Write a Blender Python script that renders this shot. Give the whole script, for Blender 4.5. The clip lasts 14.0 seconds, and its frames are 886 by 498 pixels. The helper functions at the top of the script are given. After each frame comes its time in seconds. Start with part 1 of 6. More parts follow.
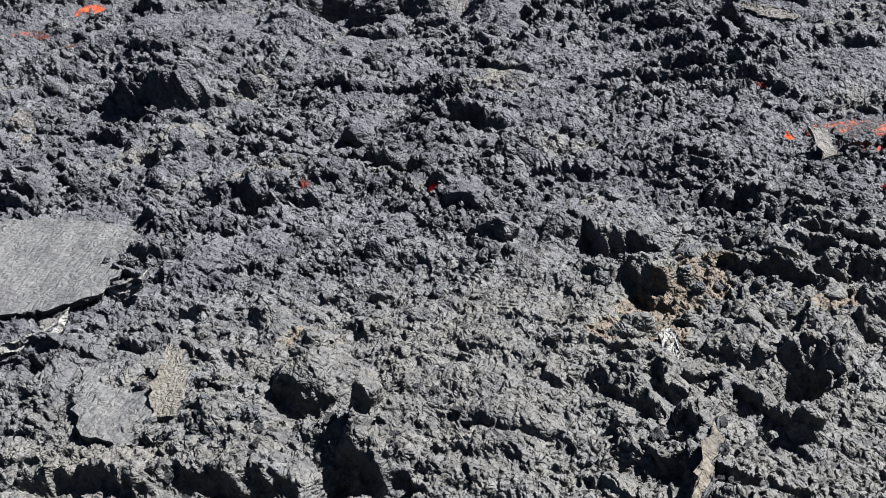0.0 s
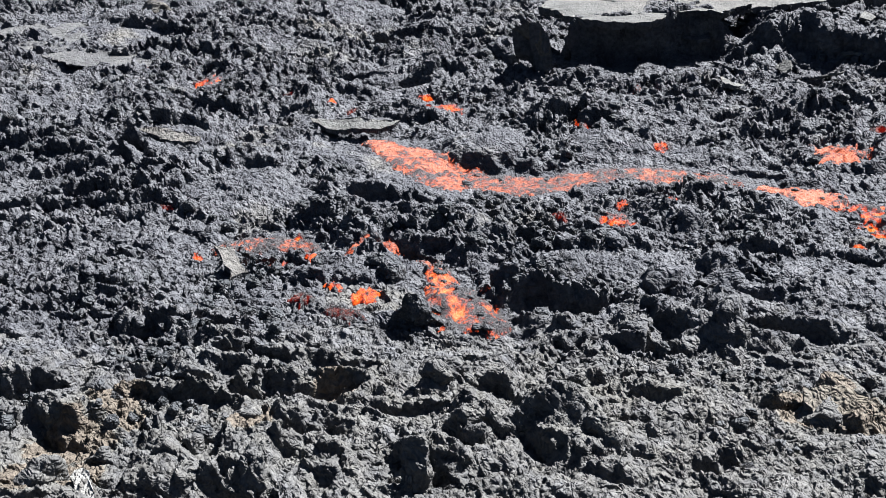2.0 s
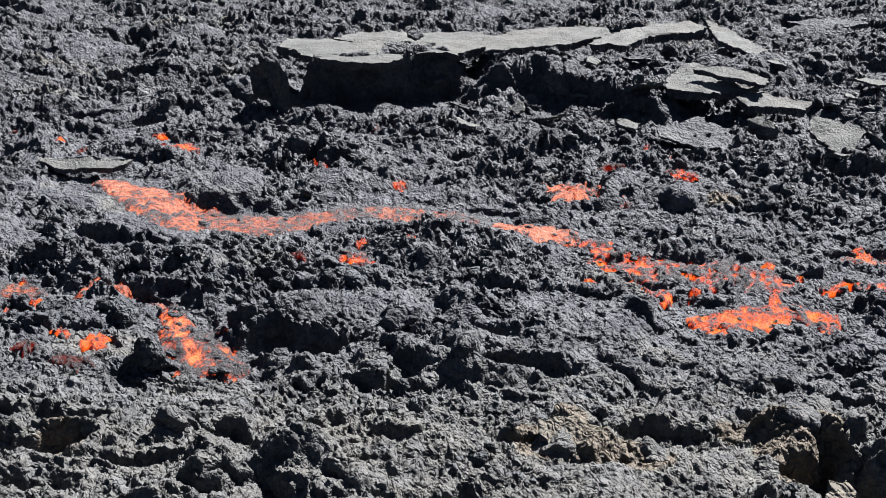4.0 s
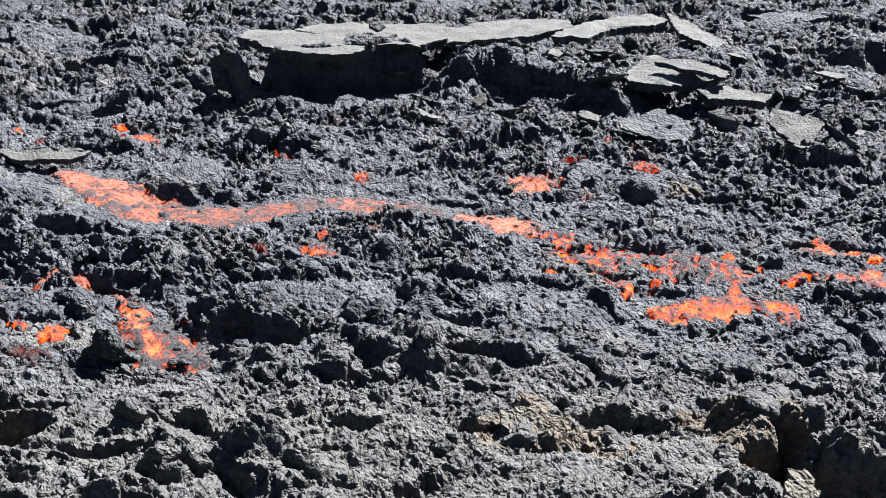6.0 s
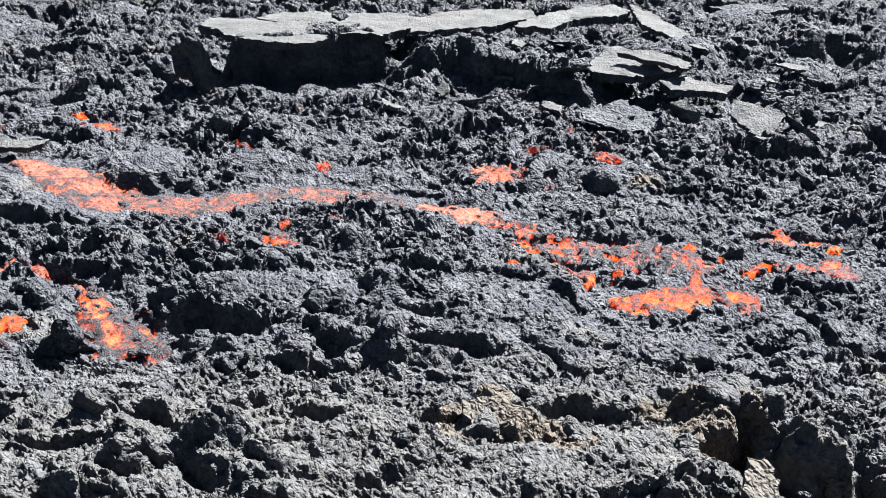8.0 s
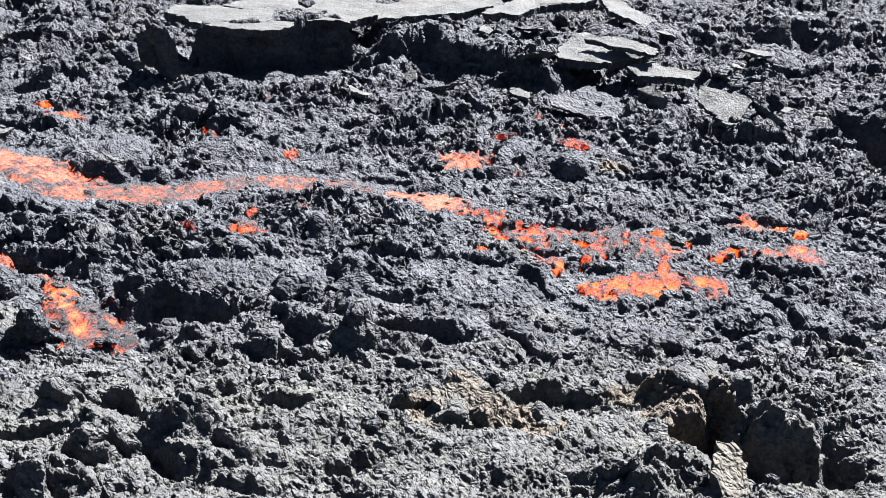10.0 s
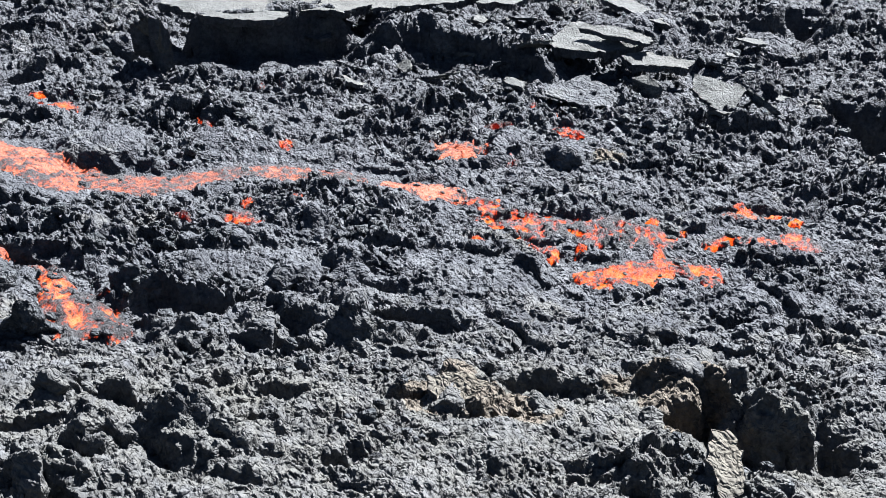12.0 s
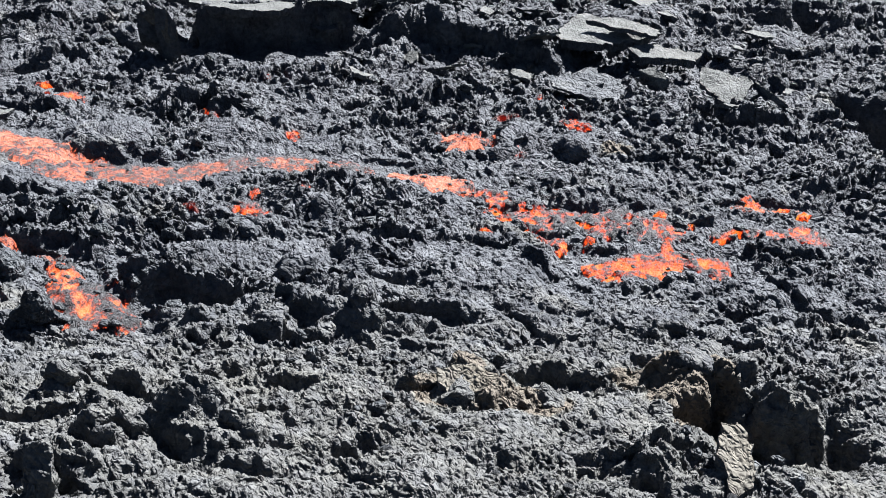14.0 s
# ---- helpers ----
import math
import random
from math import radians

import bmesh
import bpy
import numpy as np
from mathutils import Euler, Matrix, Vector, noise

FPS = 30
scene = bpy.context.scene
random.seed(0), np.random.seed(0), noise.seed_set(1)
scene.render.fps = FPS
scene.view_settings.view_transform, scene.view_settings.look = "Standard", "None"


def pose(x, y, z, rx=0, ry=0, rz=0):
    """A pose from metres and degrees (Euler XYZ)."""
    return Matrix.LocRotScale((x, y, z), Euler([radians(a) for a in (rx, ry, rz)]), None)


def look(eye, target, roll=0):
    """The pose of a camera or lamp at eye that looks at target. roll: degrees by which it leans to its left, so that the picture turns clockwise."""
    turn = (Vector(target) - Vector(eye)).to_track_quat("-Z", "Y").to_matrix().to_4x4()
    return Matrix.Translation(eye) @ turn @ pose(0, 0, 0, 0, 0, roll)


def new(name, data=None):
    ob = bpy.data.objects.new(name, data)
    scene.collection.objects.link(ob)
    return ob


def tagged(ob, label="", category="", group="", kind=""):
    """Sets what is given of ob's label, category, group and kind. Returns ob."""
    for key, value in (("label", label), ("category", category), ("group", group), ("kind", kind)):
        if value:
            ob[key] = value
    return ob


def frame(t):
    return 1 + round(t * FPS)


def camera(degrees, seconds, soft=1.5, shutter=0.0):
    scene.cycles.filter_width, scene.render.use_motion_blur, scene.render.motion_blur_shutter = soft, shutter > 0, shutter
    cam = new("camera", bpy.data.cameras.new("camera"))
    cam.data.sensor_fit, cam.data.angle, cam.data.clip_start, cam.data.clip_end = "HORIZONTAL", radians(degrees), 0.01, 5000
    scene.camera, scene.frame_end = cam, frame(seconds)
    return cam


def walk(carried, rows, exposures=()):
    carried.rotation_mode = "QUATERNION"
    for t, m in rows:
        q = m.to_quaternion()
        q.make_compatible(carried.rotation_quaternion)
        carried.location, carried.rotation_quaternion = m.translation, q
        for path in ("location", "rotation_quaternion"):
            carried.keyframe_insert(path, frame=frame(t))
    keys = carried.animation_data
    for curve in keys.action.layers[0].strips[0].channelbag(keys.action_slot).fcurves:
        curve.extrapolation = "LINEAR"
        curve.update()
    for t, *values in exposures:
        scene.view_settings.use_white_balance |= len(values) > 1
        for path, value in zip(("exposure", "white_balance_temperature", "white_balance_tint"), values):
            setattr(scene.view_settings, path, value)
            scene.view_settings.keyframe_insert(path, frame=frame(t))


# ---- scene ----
cam = camera(38.43, 14.0, soft=0.8)
PATH = [
    (0.0, pose(-0.278, -0.519, 6.328, 62.95, 8.62, 24.51)),
    (0.5, pose(-0.269, -0.422, 6.302, 64.22, 6.78, 16.67)),
    (1.0, pose(-0.205, -0.295, 6.241, 65.32, 5.76, 9.32)),
    (1.5, pose(-0.146, -0.221, 6.193, 66.06, 3.86, 4.26)),
    (2.0, pose(-0.111, -0.133, 6.134, 66.28, 2.05, -0.21)),
    (2.5, pose(-0.051, -0.073, 6.104, 67.57, 1.02, -4.23)),
    (3.0, pose(-0.009, -0.041, 6.088, 67.82, -0.00, -7.03)),
    (3.5, pose(-0.006, -0.016, 6.066, 68.03, -0.98, -9.58)),
    (6.0, pose(0.018, -0.002, 6.001, 67.89, -2.03, -12.61)),
    (6.5, pose(0.000, 0.000, 6.000, 67.70, -2.10, -12.63)),
    (7.0, pose(0.006, 0.001, 6.001, 67.60, -2.17, -12.64)),
    (7.5, pose(0.018, 0.015, 5.991, 67.52, -2.46, -13.18)),
    (8.0, pose(0.031, 0.020, 5.990, 67.51, -2.76, -14.11)),
    (10.5, pose(0.041, 0.034, 5.962, 66.90, -2.95, -15.62)),
    (11.0, pose(0.041, 0.023, 5.971, 66.76, -2.90, -15.70)),
    (11.5, pose(0.045, 0.019, 5.970, 66.68, -2.85, -15.74)),
    (12.0, pose(0.035, 0.023, 5.967, 66.61, -2.86, -15.83)),
    (12.5, pose(0.033, 0.027, 5.968, 66.53, -2.83, -15.90)),
    (13.0, pose(0.008, 0.031, 5.968, 66.45, -2.86, -15.90)),
    (13.5, pose(-0.012, 0.042, 5.964, 66.34, -2.94, -15.84)),
    (14.0, pose(-0.044, 0.064, 5.964, 66.21, -3.09, -15.70)),
]
# the picture grows a little lighter and cooler as haze drifts in
walk(cam, PATH, [(0.0, 2.63, 6350, 11), (0.8, 2.75, 6300, 11), (2.5, 2.85, 6250, 11), (3.2, 2.66, 6300, 11), (3.7, 2.62, 6350, 11), (6.0, 2.93, 6250, 11), (8.2, 3.08, 6200, 11),
    (10.5, 3.19, 6180, 11), (11.5, 3.17, 6080, 10), (12.0, 3.03, 6030, 9), (12.5, 2.98, 5980, 8), (13.2, 3.04, 5980, 8), (14.0, 2.92, 6130, 9)])

# ---- light ----
SUN_AZ, SUN_EL = radians(55), radians(50)      # clockwise from +y, above the horizon
world = bpy.data.worlds.new("sky")
scene.world = world
world.use_nodes = True
wn = world.node_tree
bg = wn.nodes["Background"]
bg.inputs["Strength"].default_value = 0.013
sky = wn.nodes.new("ShaderNodeTexSky")
sky.sky_type, sky.sun_disc, sky.ozone_density = "NISHITA", False, 6.0
sky.sun_elevation, sky.sun_rotation = SUN_EL, SUN_AZ
wn.links.new(sky.outputs["Color"], bg.inputs["Color"])
sun = new("sun", bpy.data.lights.new("sun", "SUN"))
sun.data.energy, sun.data.angle, sun.data.color = 5.0, radians(0.5), (1.0, 0.985, 0.965)
sun.matrix_world = look((0, 0, 40), (-math.sin(SUN_AZ) * math.cos(SUN_EL), -math.cos(SUN_AZ) * math.cos(SUN_EL), 40 - math.sin(SUN_EL)))


# ---- materials ----
def material(name, rough=0.6):
    m = bpy.data.materials.new(name)
    m.use_nodes = True
    return m, m.node_tree, m.node_tree.nodes["Principled BSDF"]


def ramp(nt, fac, stops):
    n = nt.nodes.new("ShaderNodeValToRGB")
    e = n.color_ramp.elements
    while len(e) < len(stops):
        e.new(0.5)
    for k, (p, c) in enumerate(stops):
        e[k].position, e[k].color = p, (*c, 1)
    nt.links.new(fac, n.inputs["Fac"])
    return n.outputs["Color"]


def place(nt, drawn=1.0):
    """Object coordinates, drawn out along the flow (y)."""
    co = nt.nodes.new("ShaderNodeTexCoord").outputs["Object"]
    if drawn == 1.0:
        return co
    n = nt.nodes.new("ShaderNodeVectorMath")
    n.operation = "MULTIPLY"
    n.inputs[1].default_value = (1, 1 / drawn, 1)
    nt.links.new(co, n.inputs[0])
    return n.outputs[0]


def tex(nt, scale, detail=4.0, rough=0.6, kind="noise", bend=0.0, drawn=1.0):
    co = place(nt, drawn)
    n = nt.nodes.new("ShaderNodeTexNoise" if kind == "noise" else "ShaderNodeTexVoronoi")
    n.inputs["Scale"].default_value = scale
    if kind == "noise":
        n.inputs["Detail"].default_value, n.inputs["Roughness"].default_value = detail, rough
        n.inputs["Distortion"].default_value = bend
    nt.links.new(co, n.inputs["Vector"])
    return n.outputs["Fac" if kind == "noise" else "Distance"]


def nodules(nt, scale, sway):
    """Distance from scattered centres, swayed so that no cell is regular."""
    co = place(nt, 1.3)
    n = nt.nodes.new("ShaderNodeTexNoise")
    n.inputs["Scale"].default_value, n.inputs["Detail"].default_value = 0.6 * scale, 2
    nt.links.new(co, n.inputs["Vector"])
    w = nt.nodes.new("ShaderNodeVectorMath")
    w.operation = "SCALE"
    w.inputs["Scale"].default_value = sway * 2.5
    nt.links.new(n.outputs["Color"], w.inputs[0])
    a = nt.nodes.new("ShaderNodeVectorMath")
    nt.links.new(co, a.inputs[0])
    nt.links.new(w.outputs[0], a.inputs[1])
    v = nt.nodes.new("ShaderNodeTexVoronoi")
    v.inputs["Scale"].default_value = scale
    nt.links.new(a.outputs[0], v.inputs["Vector"])
    return math_node(nt, "POWER", v.outputs["Distance"], 1.8)


def worms(nt, scale, sway):
    """Rounded, winding swellings parted by sharp creases."""
    n = tex(nt, scale, 1.5, 0.5, bend=sway, drawn=1.3)
    return math_node(nt, "POWER", math_node(nt, "ABSOLUTE", math_node(nt, "MULTIPLY", math_node(nt, "SUBTRACT", n, 0.5), 3.0)), 0.8)


def mix(nt, fac, a, b, mode="MIX"):
    n = nt.nodes.new("ShaderNodeMix")
    n.data_type, n.blend_type = "RGBA", mode
    for value, socket in ((fac, n.inputs[0]), (a, n.inputs[6]), (b, n.inputs[7])):
        if isinstance(value, (int, float)):
            socket.default_value = value
        elif isinstance(value, tuple):
            socket.default_value = (*value, 1)
        else:
            nt.links.new(value, socket)
    return n.outputs[2]


def math_node(nt, op, a, b=0.0):
    n = nt.nodes.new("ShaderNodeMath")
    n.operation = op
    for value, socket in ((a, n.inputs[0]), (b, n.inputs[1])):
        if isinstance(value, (int, float)):
            socket.default_value = value
        else:
            nt.links.new(value, socket)
    return n.outputs[0]


def bump(nt, bsdf, height, strength, distance):
    n = nt.nodes.new("ShaderNodeBump")
    n.inputs["Strength"].default_value, n.inputs["Distance"].default_value = strength, distance
    nt.links.new(height, n.inputs["Height"])
    nt.links.new(n.outputs["Normal"], bsdf.inputs["Normal"])


def basalt(name, dark, light, warm, warm_at=0.58, rough=(0.65, 0.9), grain=48.0, relief=0.045, zones=False):
    """Cooled lava crust: dark glassy rock, lighter ash-grey skin, weathered brownish patches."""
    m, nt, b = material(name)
    skin = ramp(nt, tex(nt, 2.2, 6, 0.65), ((0.36, dark), (0.62, light)))
    stain = ramp(nt, tex(nt, 0.55, 5, 0.6), ((warm_at, (0, 0, 0)), (warm_at + 0.14, (1, 1, 1))))
    col = mix(nt, stain, skin, warm)
    if zones:
        # weathering, plus the lighter tone that stands in for sunlight close in
        z = nt.nodes.new("ShaderNodeAttribute")
        z.attribute_name = "weathered"
        age = math_node(nt, "ADD", z.outputs["Fac"], math_node(nt, "MULTIPLY", tex(nt, 4.0, 5, 0.7), 0.7))
        olive = ramp(nt, age, ((0.55, (0, 0, 0)), (1.1, (1, 1, 1))))
        col = mix(nt, olive, col, mix(nt, tex(nt, 1.3, 3, 0.6), (0.060, 0.059, 0.053), (0.062, 0.058, 0.050)))
        heart = ramp(nt, age, ((0.95, (0, 0, 0)), (1.35, (1, 1, 1))))
        col = mix(nt, heart, col, mix(nt, tex(nt, 6.0, 4, 0.6), (0.056, 0.046, 0.037), (0.066, 0.057, 0.046)))
    speck = ramp(nt, tex(nt, grain * 0.3, 3, 0.6), ((0.34, (0.72, 0.72, 0.73)), (0.66, (1.3, 1.3, 1.29))))
    nt.links.new(mix(nt, 1.0, col, speck, "MULTIPLY"), b.inputs["Base Color"])
    r = ramp(nt, tex(nt, 7.0, 4, 0.7), ((0.3, (rough[0],) * 3), (0.7, (rough[1],) * 3)))
    nt.links.new(r, b.inputs["Roughness"])
    b.inputs["Specular IOR Level"].default_value = 0.07
    # wormy knobs with sharp creases, at two sizes, and rounded nodules between them
    knobs = math_node(nt, "ADD", math_node(nt, "MULTIPLY", worms(nt, grain * 0.15, 0.8), 1.0), math_node(nt, "MULTIPLY", worms(nt, grain * 0.32, 0.6), 0.75))
    bump(nt, b, math_node(nt, "ADD", knobs, math_node(nt, "MULTIPLY", nodules(nt, grain * 0.26, 0.035), -0.9)), 1.0, 0.8 * relief)
    return m


CRUST = basalt("basalt_crust", (0.027, 0.028, 0.032), (0.053, 0.054, 0.058), (0.062, 0.059, 0.052), zones=True)
SLAB = basalt("slab_crust", (0.044, 0.044, 0.042), (0.066, 0.066, 0.063), (0.058, 0.056, 0.052), 0.5, (0.6, 0.85), 80.0, 0.014)
SHEET = basalt("crust_sheet", (0.038, 0.038, 0.039), (0.056, 0.056, 0.055), (0.052, 0.051, 0.048), 0.6, (0.6, 0.85), 52.0, 0.022)
SAND = basalt("sandy_crust", (0.044, 0.040, 0.034), (0.078, 0.071, 0.060), (0.060, 0.052, 0.041), 0.5, (0.7, 0.9), 48.0, 0.045)
ASH = basalt("ash_white_crust", (0.07, 0.069, 0.065), (0.15, 0.147, 0.138), (0.09, 0.084, 0.072), 0.55, (0.7, 0.9), 60.0, 0.03)
ROCK = basalt("basalt_rock", (0.027, 0.028, 0.031), (0.054, 0.055, 0.058), (0.055, 0.054, 0.050))
PALE = basalt("pale_rock", (0.040, 0.038, 0.036), (0.074, 0.071, 0.066), (0.056, 0.052, 0.044), 0.5, (0.6, 0.85), 60.0, 0.03)
CINDER = basalt("clinker", (0.022, 0.024, 0.026), (0.048, 0.050, 0.053), (0.051, 0.046, 0.038), 0.6, (0.4, 0.65), 60.0, 0.06)


def molten(name, cover, glow, tints, speckle=30.0, patches=0.3):
    """Moving lava: a glowing melt under a broken skin of dark cinders; cover is the share that is skinned over."""
    m, nt, b = material(name)
    big, fine = tex(nt, 4.5, 3, 0.6), tex(nt, speckle, 4, 0.75, bend=0.7)
    heat = math_node(nt, "ADD", math_node(nt, "MULTIPLY", big, patches), math_node(nt, "MULTIPLY", fine, 1 - patches))
    rim = nt.nodes.new("ShaderNodeAttribute")
    rim.attribute_name = "crust"
    heat = math_node(nt, "SUBTRACT", heat, math_node(nt, "MULTIPLY", rim.outputs["Fac"], 0.16))
    skin = ramp(nt, heat, ((cover - 0.04, (0, 0, 0)), (cover + 0.06, (1, 1, 1))))
    nt.links.new(mix(nt, skin, (0.042, 0.041, 0.043), (0.03, 0.014, 0.01)), b.inputs["Base Color"])
    nt.links.new(ramp(nt, heat, tuple((cover + d, c) for d, c in zip((0.0, 0.05, 0.12, 0.2), tints))), b.inputs["Emission Color"])
    nt.links.new(math_node(nt, "MULTIPLY", skin, glow), b.inputs["Emission Strength"])
    b.inputs["Roughness"].default_value, b.inputs["Specular IOR Level"].default_value = 0.7, 0.15
    bump(nt, b, fine, 1.0, 0.12)
    return m


ORANGE = ((0.55, 0.02, 0.006), (1.0, 0.10, 0.012), (1.0, 0.19, 0.022), (1.0, 0.34, 0.05))
SALMON = ((0.6, 0.08, 0.04), (0.95, 0.22, 0.11), (1.0, 0.33, 0.19), (1.0, 0.44, 0.28))
LAVA_HOT = molten("molten_lava", 0.43, 0.165, ORANGE, 24.0, 0.45)
LAVA_PINK = molten("salmon_lava", 0.42, 0.14, SALMON, 18.0)
LAVA_MID = molten("crusting_lava", 0.48, 0.18, ORANGE, 15.0, 0.55)
LAVA_SKIN = molten("skinned_lava", 0.475, 0.12, SALMON, 18.0)
LAVA_TONGUE = molten("tongue_lava", 0.445, 0.17, ((0.6, 0.05, 0.02), (1.0, 0.17, 0.05), (1.0, 0.30, 0.10), (1.0, 0.48, 0.15)), 22.0, 0.5)
LAVA_DULL = molten("dull_red_lava", 0.48, 0.03, ((0.3, 0.005, 0.003), (0.8, 0.02, 0.01), (1.0, 0.05, 0.02), (1.0, 0.08, 0.03)))


# ---- noise for the relief ----
TABLE = np.random.RandomState(7).permutation(4096)
ANGLES = np.random.RandomState(8).rand(4096) * 2 * np.pi
GX, GY = np.cos(ANGLES), np.sin(ANGLES)


def cell_hash(i, j, seed):
    return TABLE[(TABLE[(i + 131 * seed) & 4095] + j) & 4095]


def perlin(x, y, seed=0):
    i, j = np.floor(x).astype(np.int64), np.floor(y).astype(np.int64)
    u, v = x - i, y - j
    su, sv = u * u * u * (u * (6 * u - 15) + 10), v * v * v * (v * (6 * v - 15) + 10)
    out = []
    for a, b in ((0, 0), (1, 0), (0, 1), (1, 1)):
        h = cell_hash(i + a, j + b, seed)
        out.append(GX[h] * (u - a) + GY[h] * (v - b))
    top, low = out[0] + su * (out[1] - out[0]), out[2] + su * (out[3] - out[2])
    return (top + sv * (low - top)) * 1.45


def cells(x, y, seed=0):
    """Distances to the nearest and second nearest scattered point, and the nearest cell's random number."""
    i, j = np.floor(x).astype(np.int64), np.floor(y).astype(np.int64)
    f1, f2, tag = np.full(x.shape, 9.0), np.full(x.shape, 9.0), np.zeros(x.shape)
    for a in (-1, 0, 1):
        for b in (-1, 0, 1):
            h = cell_hash(i + a, j + b, seed)
            d = np.hypot(i + a + 0.5 + 0.45 * GX[h] - x, j + b + 0.5 + 0.45 * GY[h] - y)
            near = d < f1
            f2 = np.where(near, f1, np.minimum(f2, d))
            tag = np.where(near, h / 4096.0, tag)
            f1 = np.where(near, d, f1)
    return f1, f2, tag


# ---- relief features: each adds to the height of the lava field ----
FEATURES = []


def near(x, y, cx, cy, reach):
    return np.flatnonzero((np.abs(x - cx) < reach) & (np.abs(y - cy) < reach))


def oval(x, y, cx, cy, rx, ry, turn):
    c, s = math.cos(radians(turn)), math.sin(radians(turn))
    dx, dy = x - cx, y - cy
    return np.hypot((dx * c + dy * s) / rx, (dy * c - dx * s) / ry)


def pit(cx, cy, rx, ry, turn, depth):
    """A hollow with steep, ragged walls."""
    FEATURES.append(("pit", (cx, cy, max(rx, ry) * 1.6), (cx, cy, rx, ry, turn, depth)))


def lump(cx, cy, rx, ry, turn, height, rough=0.7):
    """A rounded swelling of crust; rough is how much clinker it carries."""
    FEATURES.append(("lump", (cx, cy, max(rx, ry) * 1.6), (cx, cy, rx, ry, turn, height, rough)))


def smooth(cx, cy, rx, ry, turn, rough):
    """A stretch of smoother (or rougher) crust."""
    FEATURES.append(("smooth", (cx, cy, max(rx, ry) * 1.6), (cx, cy, rx, ry, turn, rough)))


def along(x, y, pts):
    """Distance to a line of points, the share of the way along it, and the side (positive: left of it)."""
    best, share, side = np.full(x.shape, 1e9), np.zeros(x.shape), np.zeros(x.shape)
    n = len(pts) - 1
    for k in range(n):
        (ax, ay), (bx, by) = pts[k], pts[k + 1]
        ux, uy = bx - ax, by - ay
        t = np.clip(((x - ax) * ux + (y - ay) * uy) / (ux * ux + uy * uy), 0, 1)
        d = np.hypot(x - ax - t * ux, y - ay - t * uy)
        hit = d < best
        best, share = np.where(hit, d, best), np.where(hit, (k + t) / n, share)
        side = np.where(hit, np.sign(ux * (y - ay) - uy * (x - ax)), side)
    return best, share, side


def middle(pts, extra):
    xs, ys = [p[0] for p in pts], [p[1] for p in pts]
    cx, cy = (min(xs) + max(xs)) / 2, (min(ys) + max(ys)) / 2
    return cx, cy, max(max(xs) - min(xs), max(ys) - min(ys)) / 2 + extra


def ridge(pts, width, height):
    """A rounded fold of crust along a line; a negative height makes a crack or gully."""
    FEATURES.append(("ridge", middle(pts, width * 2.5), (pts, width, height)))


def step(pts, height, back):
    """A scarp: the crust on the left of the line is lifted by height at its lip and sinks back over that distance."""
    FEATURES.append(("step", middle(pts, back + 0.3), (pts, height, back)))


def lip(pts):
    """An edge of crust over a shaded hollow: points x, y and the drop there; the crust on the left of the line stands above it."""
    FEATURES.append(("lip", middle(pts, 1.8), (pts,)))


def bed(pts, width, still=0.0):
    """The sunken bed of a lava stream; still: how free of clinker."""
    FEATURES.append(("bed", middle(pts, width * 1.5), (pts, width, still)))


# hollows and crevices
pit(-1.31, 23.89, 0.67, 0.40, -15.10, 0.53)
pit(-1.13, 27.22, 0.43, 0.46, -17.44, 0.56)
pit(-2.35, 23.10, 0.33, 0.42, -32.47, 0.43)
pit(0.24, 26.87, 0.16, 0.28, -3.20, 0.21)
pit(4.17, 20.06, 0.21, 0.20, -14.47, 0.26)
pit(1.76, 18.37, 0.15, 0.19, -16.96, 0.19)
pit(0.70, 20.53, 0.17, 0.20, -10.83, 0.23)
pit(1.22, 18.02, 0.13, 0.24, -18.23, 0.16)
pit(8.02, 18.12, 0.14, 0.25, -6.01, 0.18)
pit(13.56, 22.98, 0.48, 0.72, -15.49, 0.62)
pit(9.89, 17.21, 0.33, 0.50, -46.46, 0.43)
pit(9.64, 15.46, 0.12, 0.30, -18.30, 0.16)
pit(9.00, 16.56, 0.29, 0.23, -33.02, 0.30)
pit(2.84, 20.92, 0.34, 0.21, -19.97, 0.28)
pit(3.48, 19.22, 0.28, 0.19, -21.82, 0.24)
pit(4.72, 18.77, 0.32, 0.18, -22.29, 0.24)
pit(5.74, 19.96, 0.29, 0.21, -22.41, 0.27)
pit(4.02, 18.29, 0.26, 0.17, -18.52, 0.22)
pit(-0.77, 21.01, 0.33, 0.21, -16.93, 0.27)
pit(-1.92, 21.41, 0.29, 0.22, -18.76, 0.29)
pit(-0.02, 22.41, 0.35, 0.24, -11.12, 0.31)
pit(-14.47, 19.46, 0.30, 0.44, -13.42, 0.39)
pit(-13.38, 19.39, 0.32, 0.50, -13.02, 0.41)
pit(12.07, 15.92, 0.65, 2.00, -4.77, 0.70)
pit(14.02, 22.95, 0.88, 0.96, -10.34, 0.70)
pit(13.81, 27.10, 0.52, 0.57, -23.77, 0.67)
pit(15.67, 26.39, 0.57, 0.65, -21.32, 0.70)
pit(13.33, 24.84, 0.42, 0.49, -26.00, 0.54)
pit(12.38, 19.95, 0.39, 0.52, -33.24, 0.51)
pit(13.71, 28.44, 0.54, 0.46, -16.57, 0.60)
pit(-12.35, 18.73, 0.78, 0.50, -17.46, 0.65)

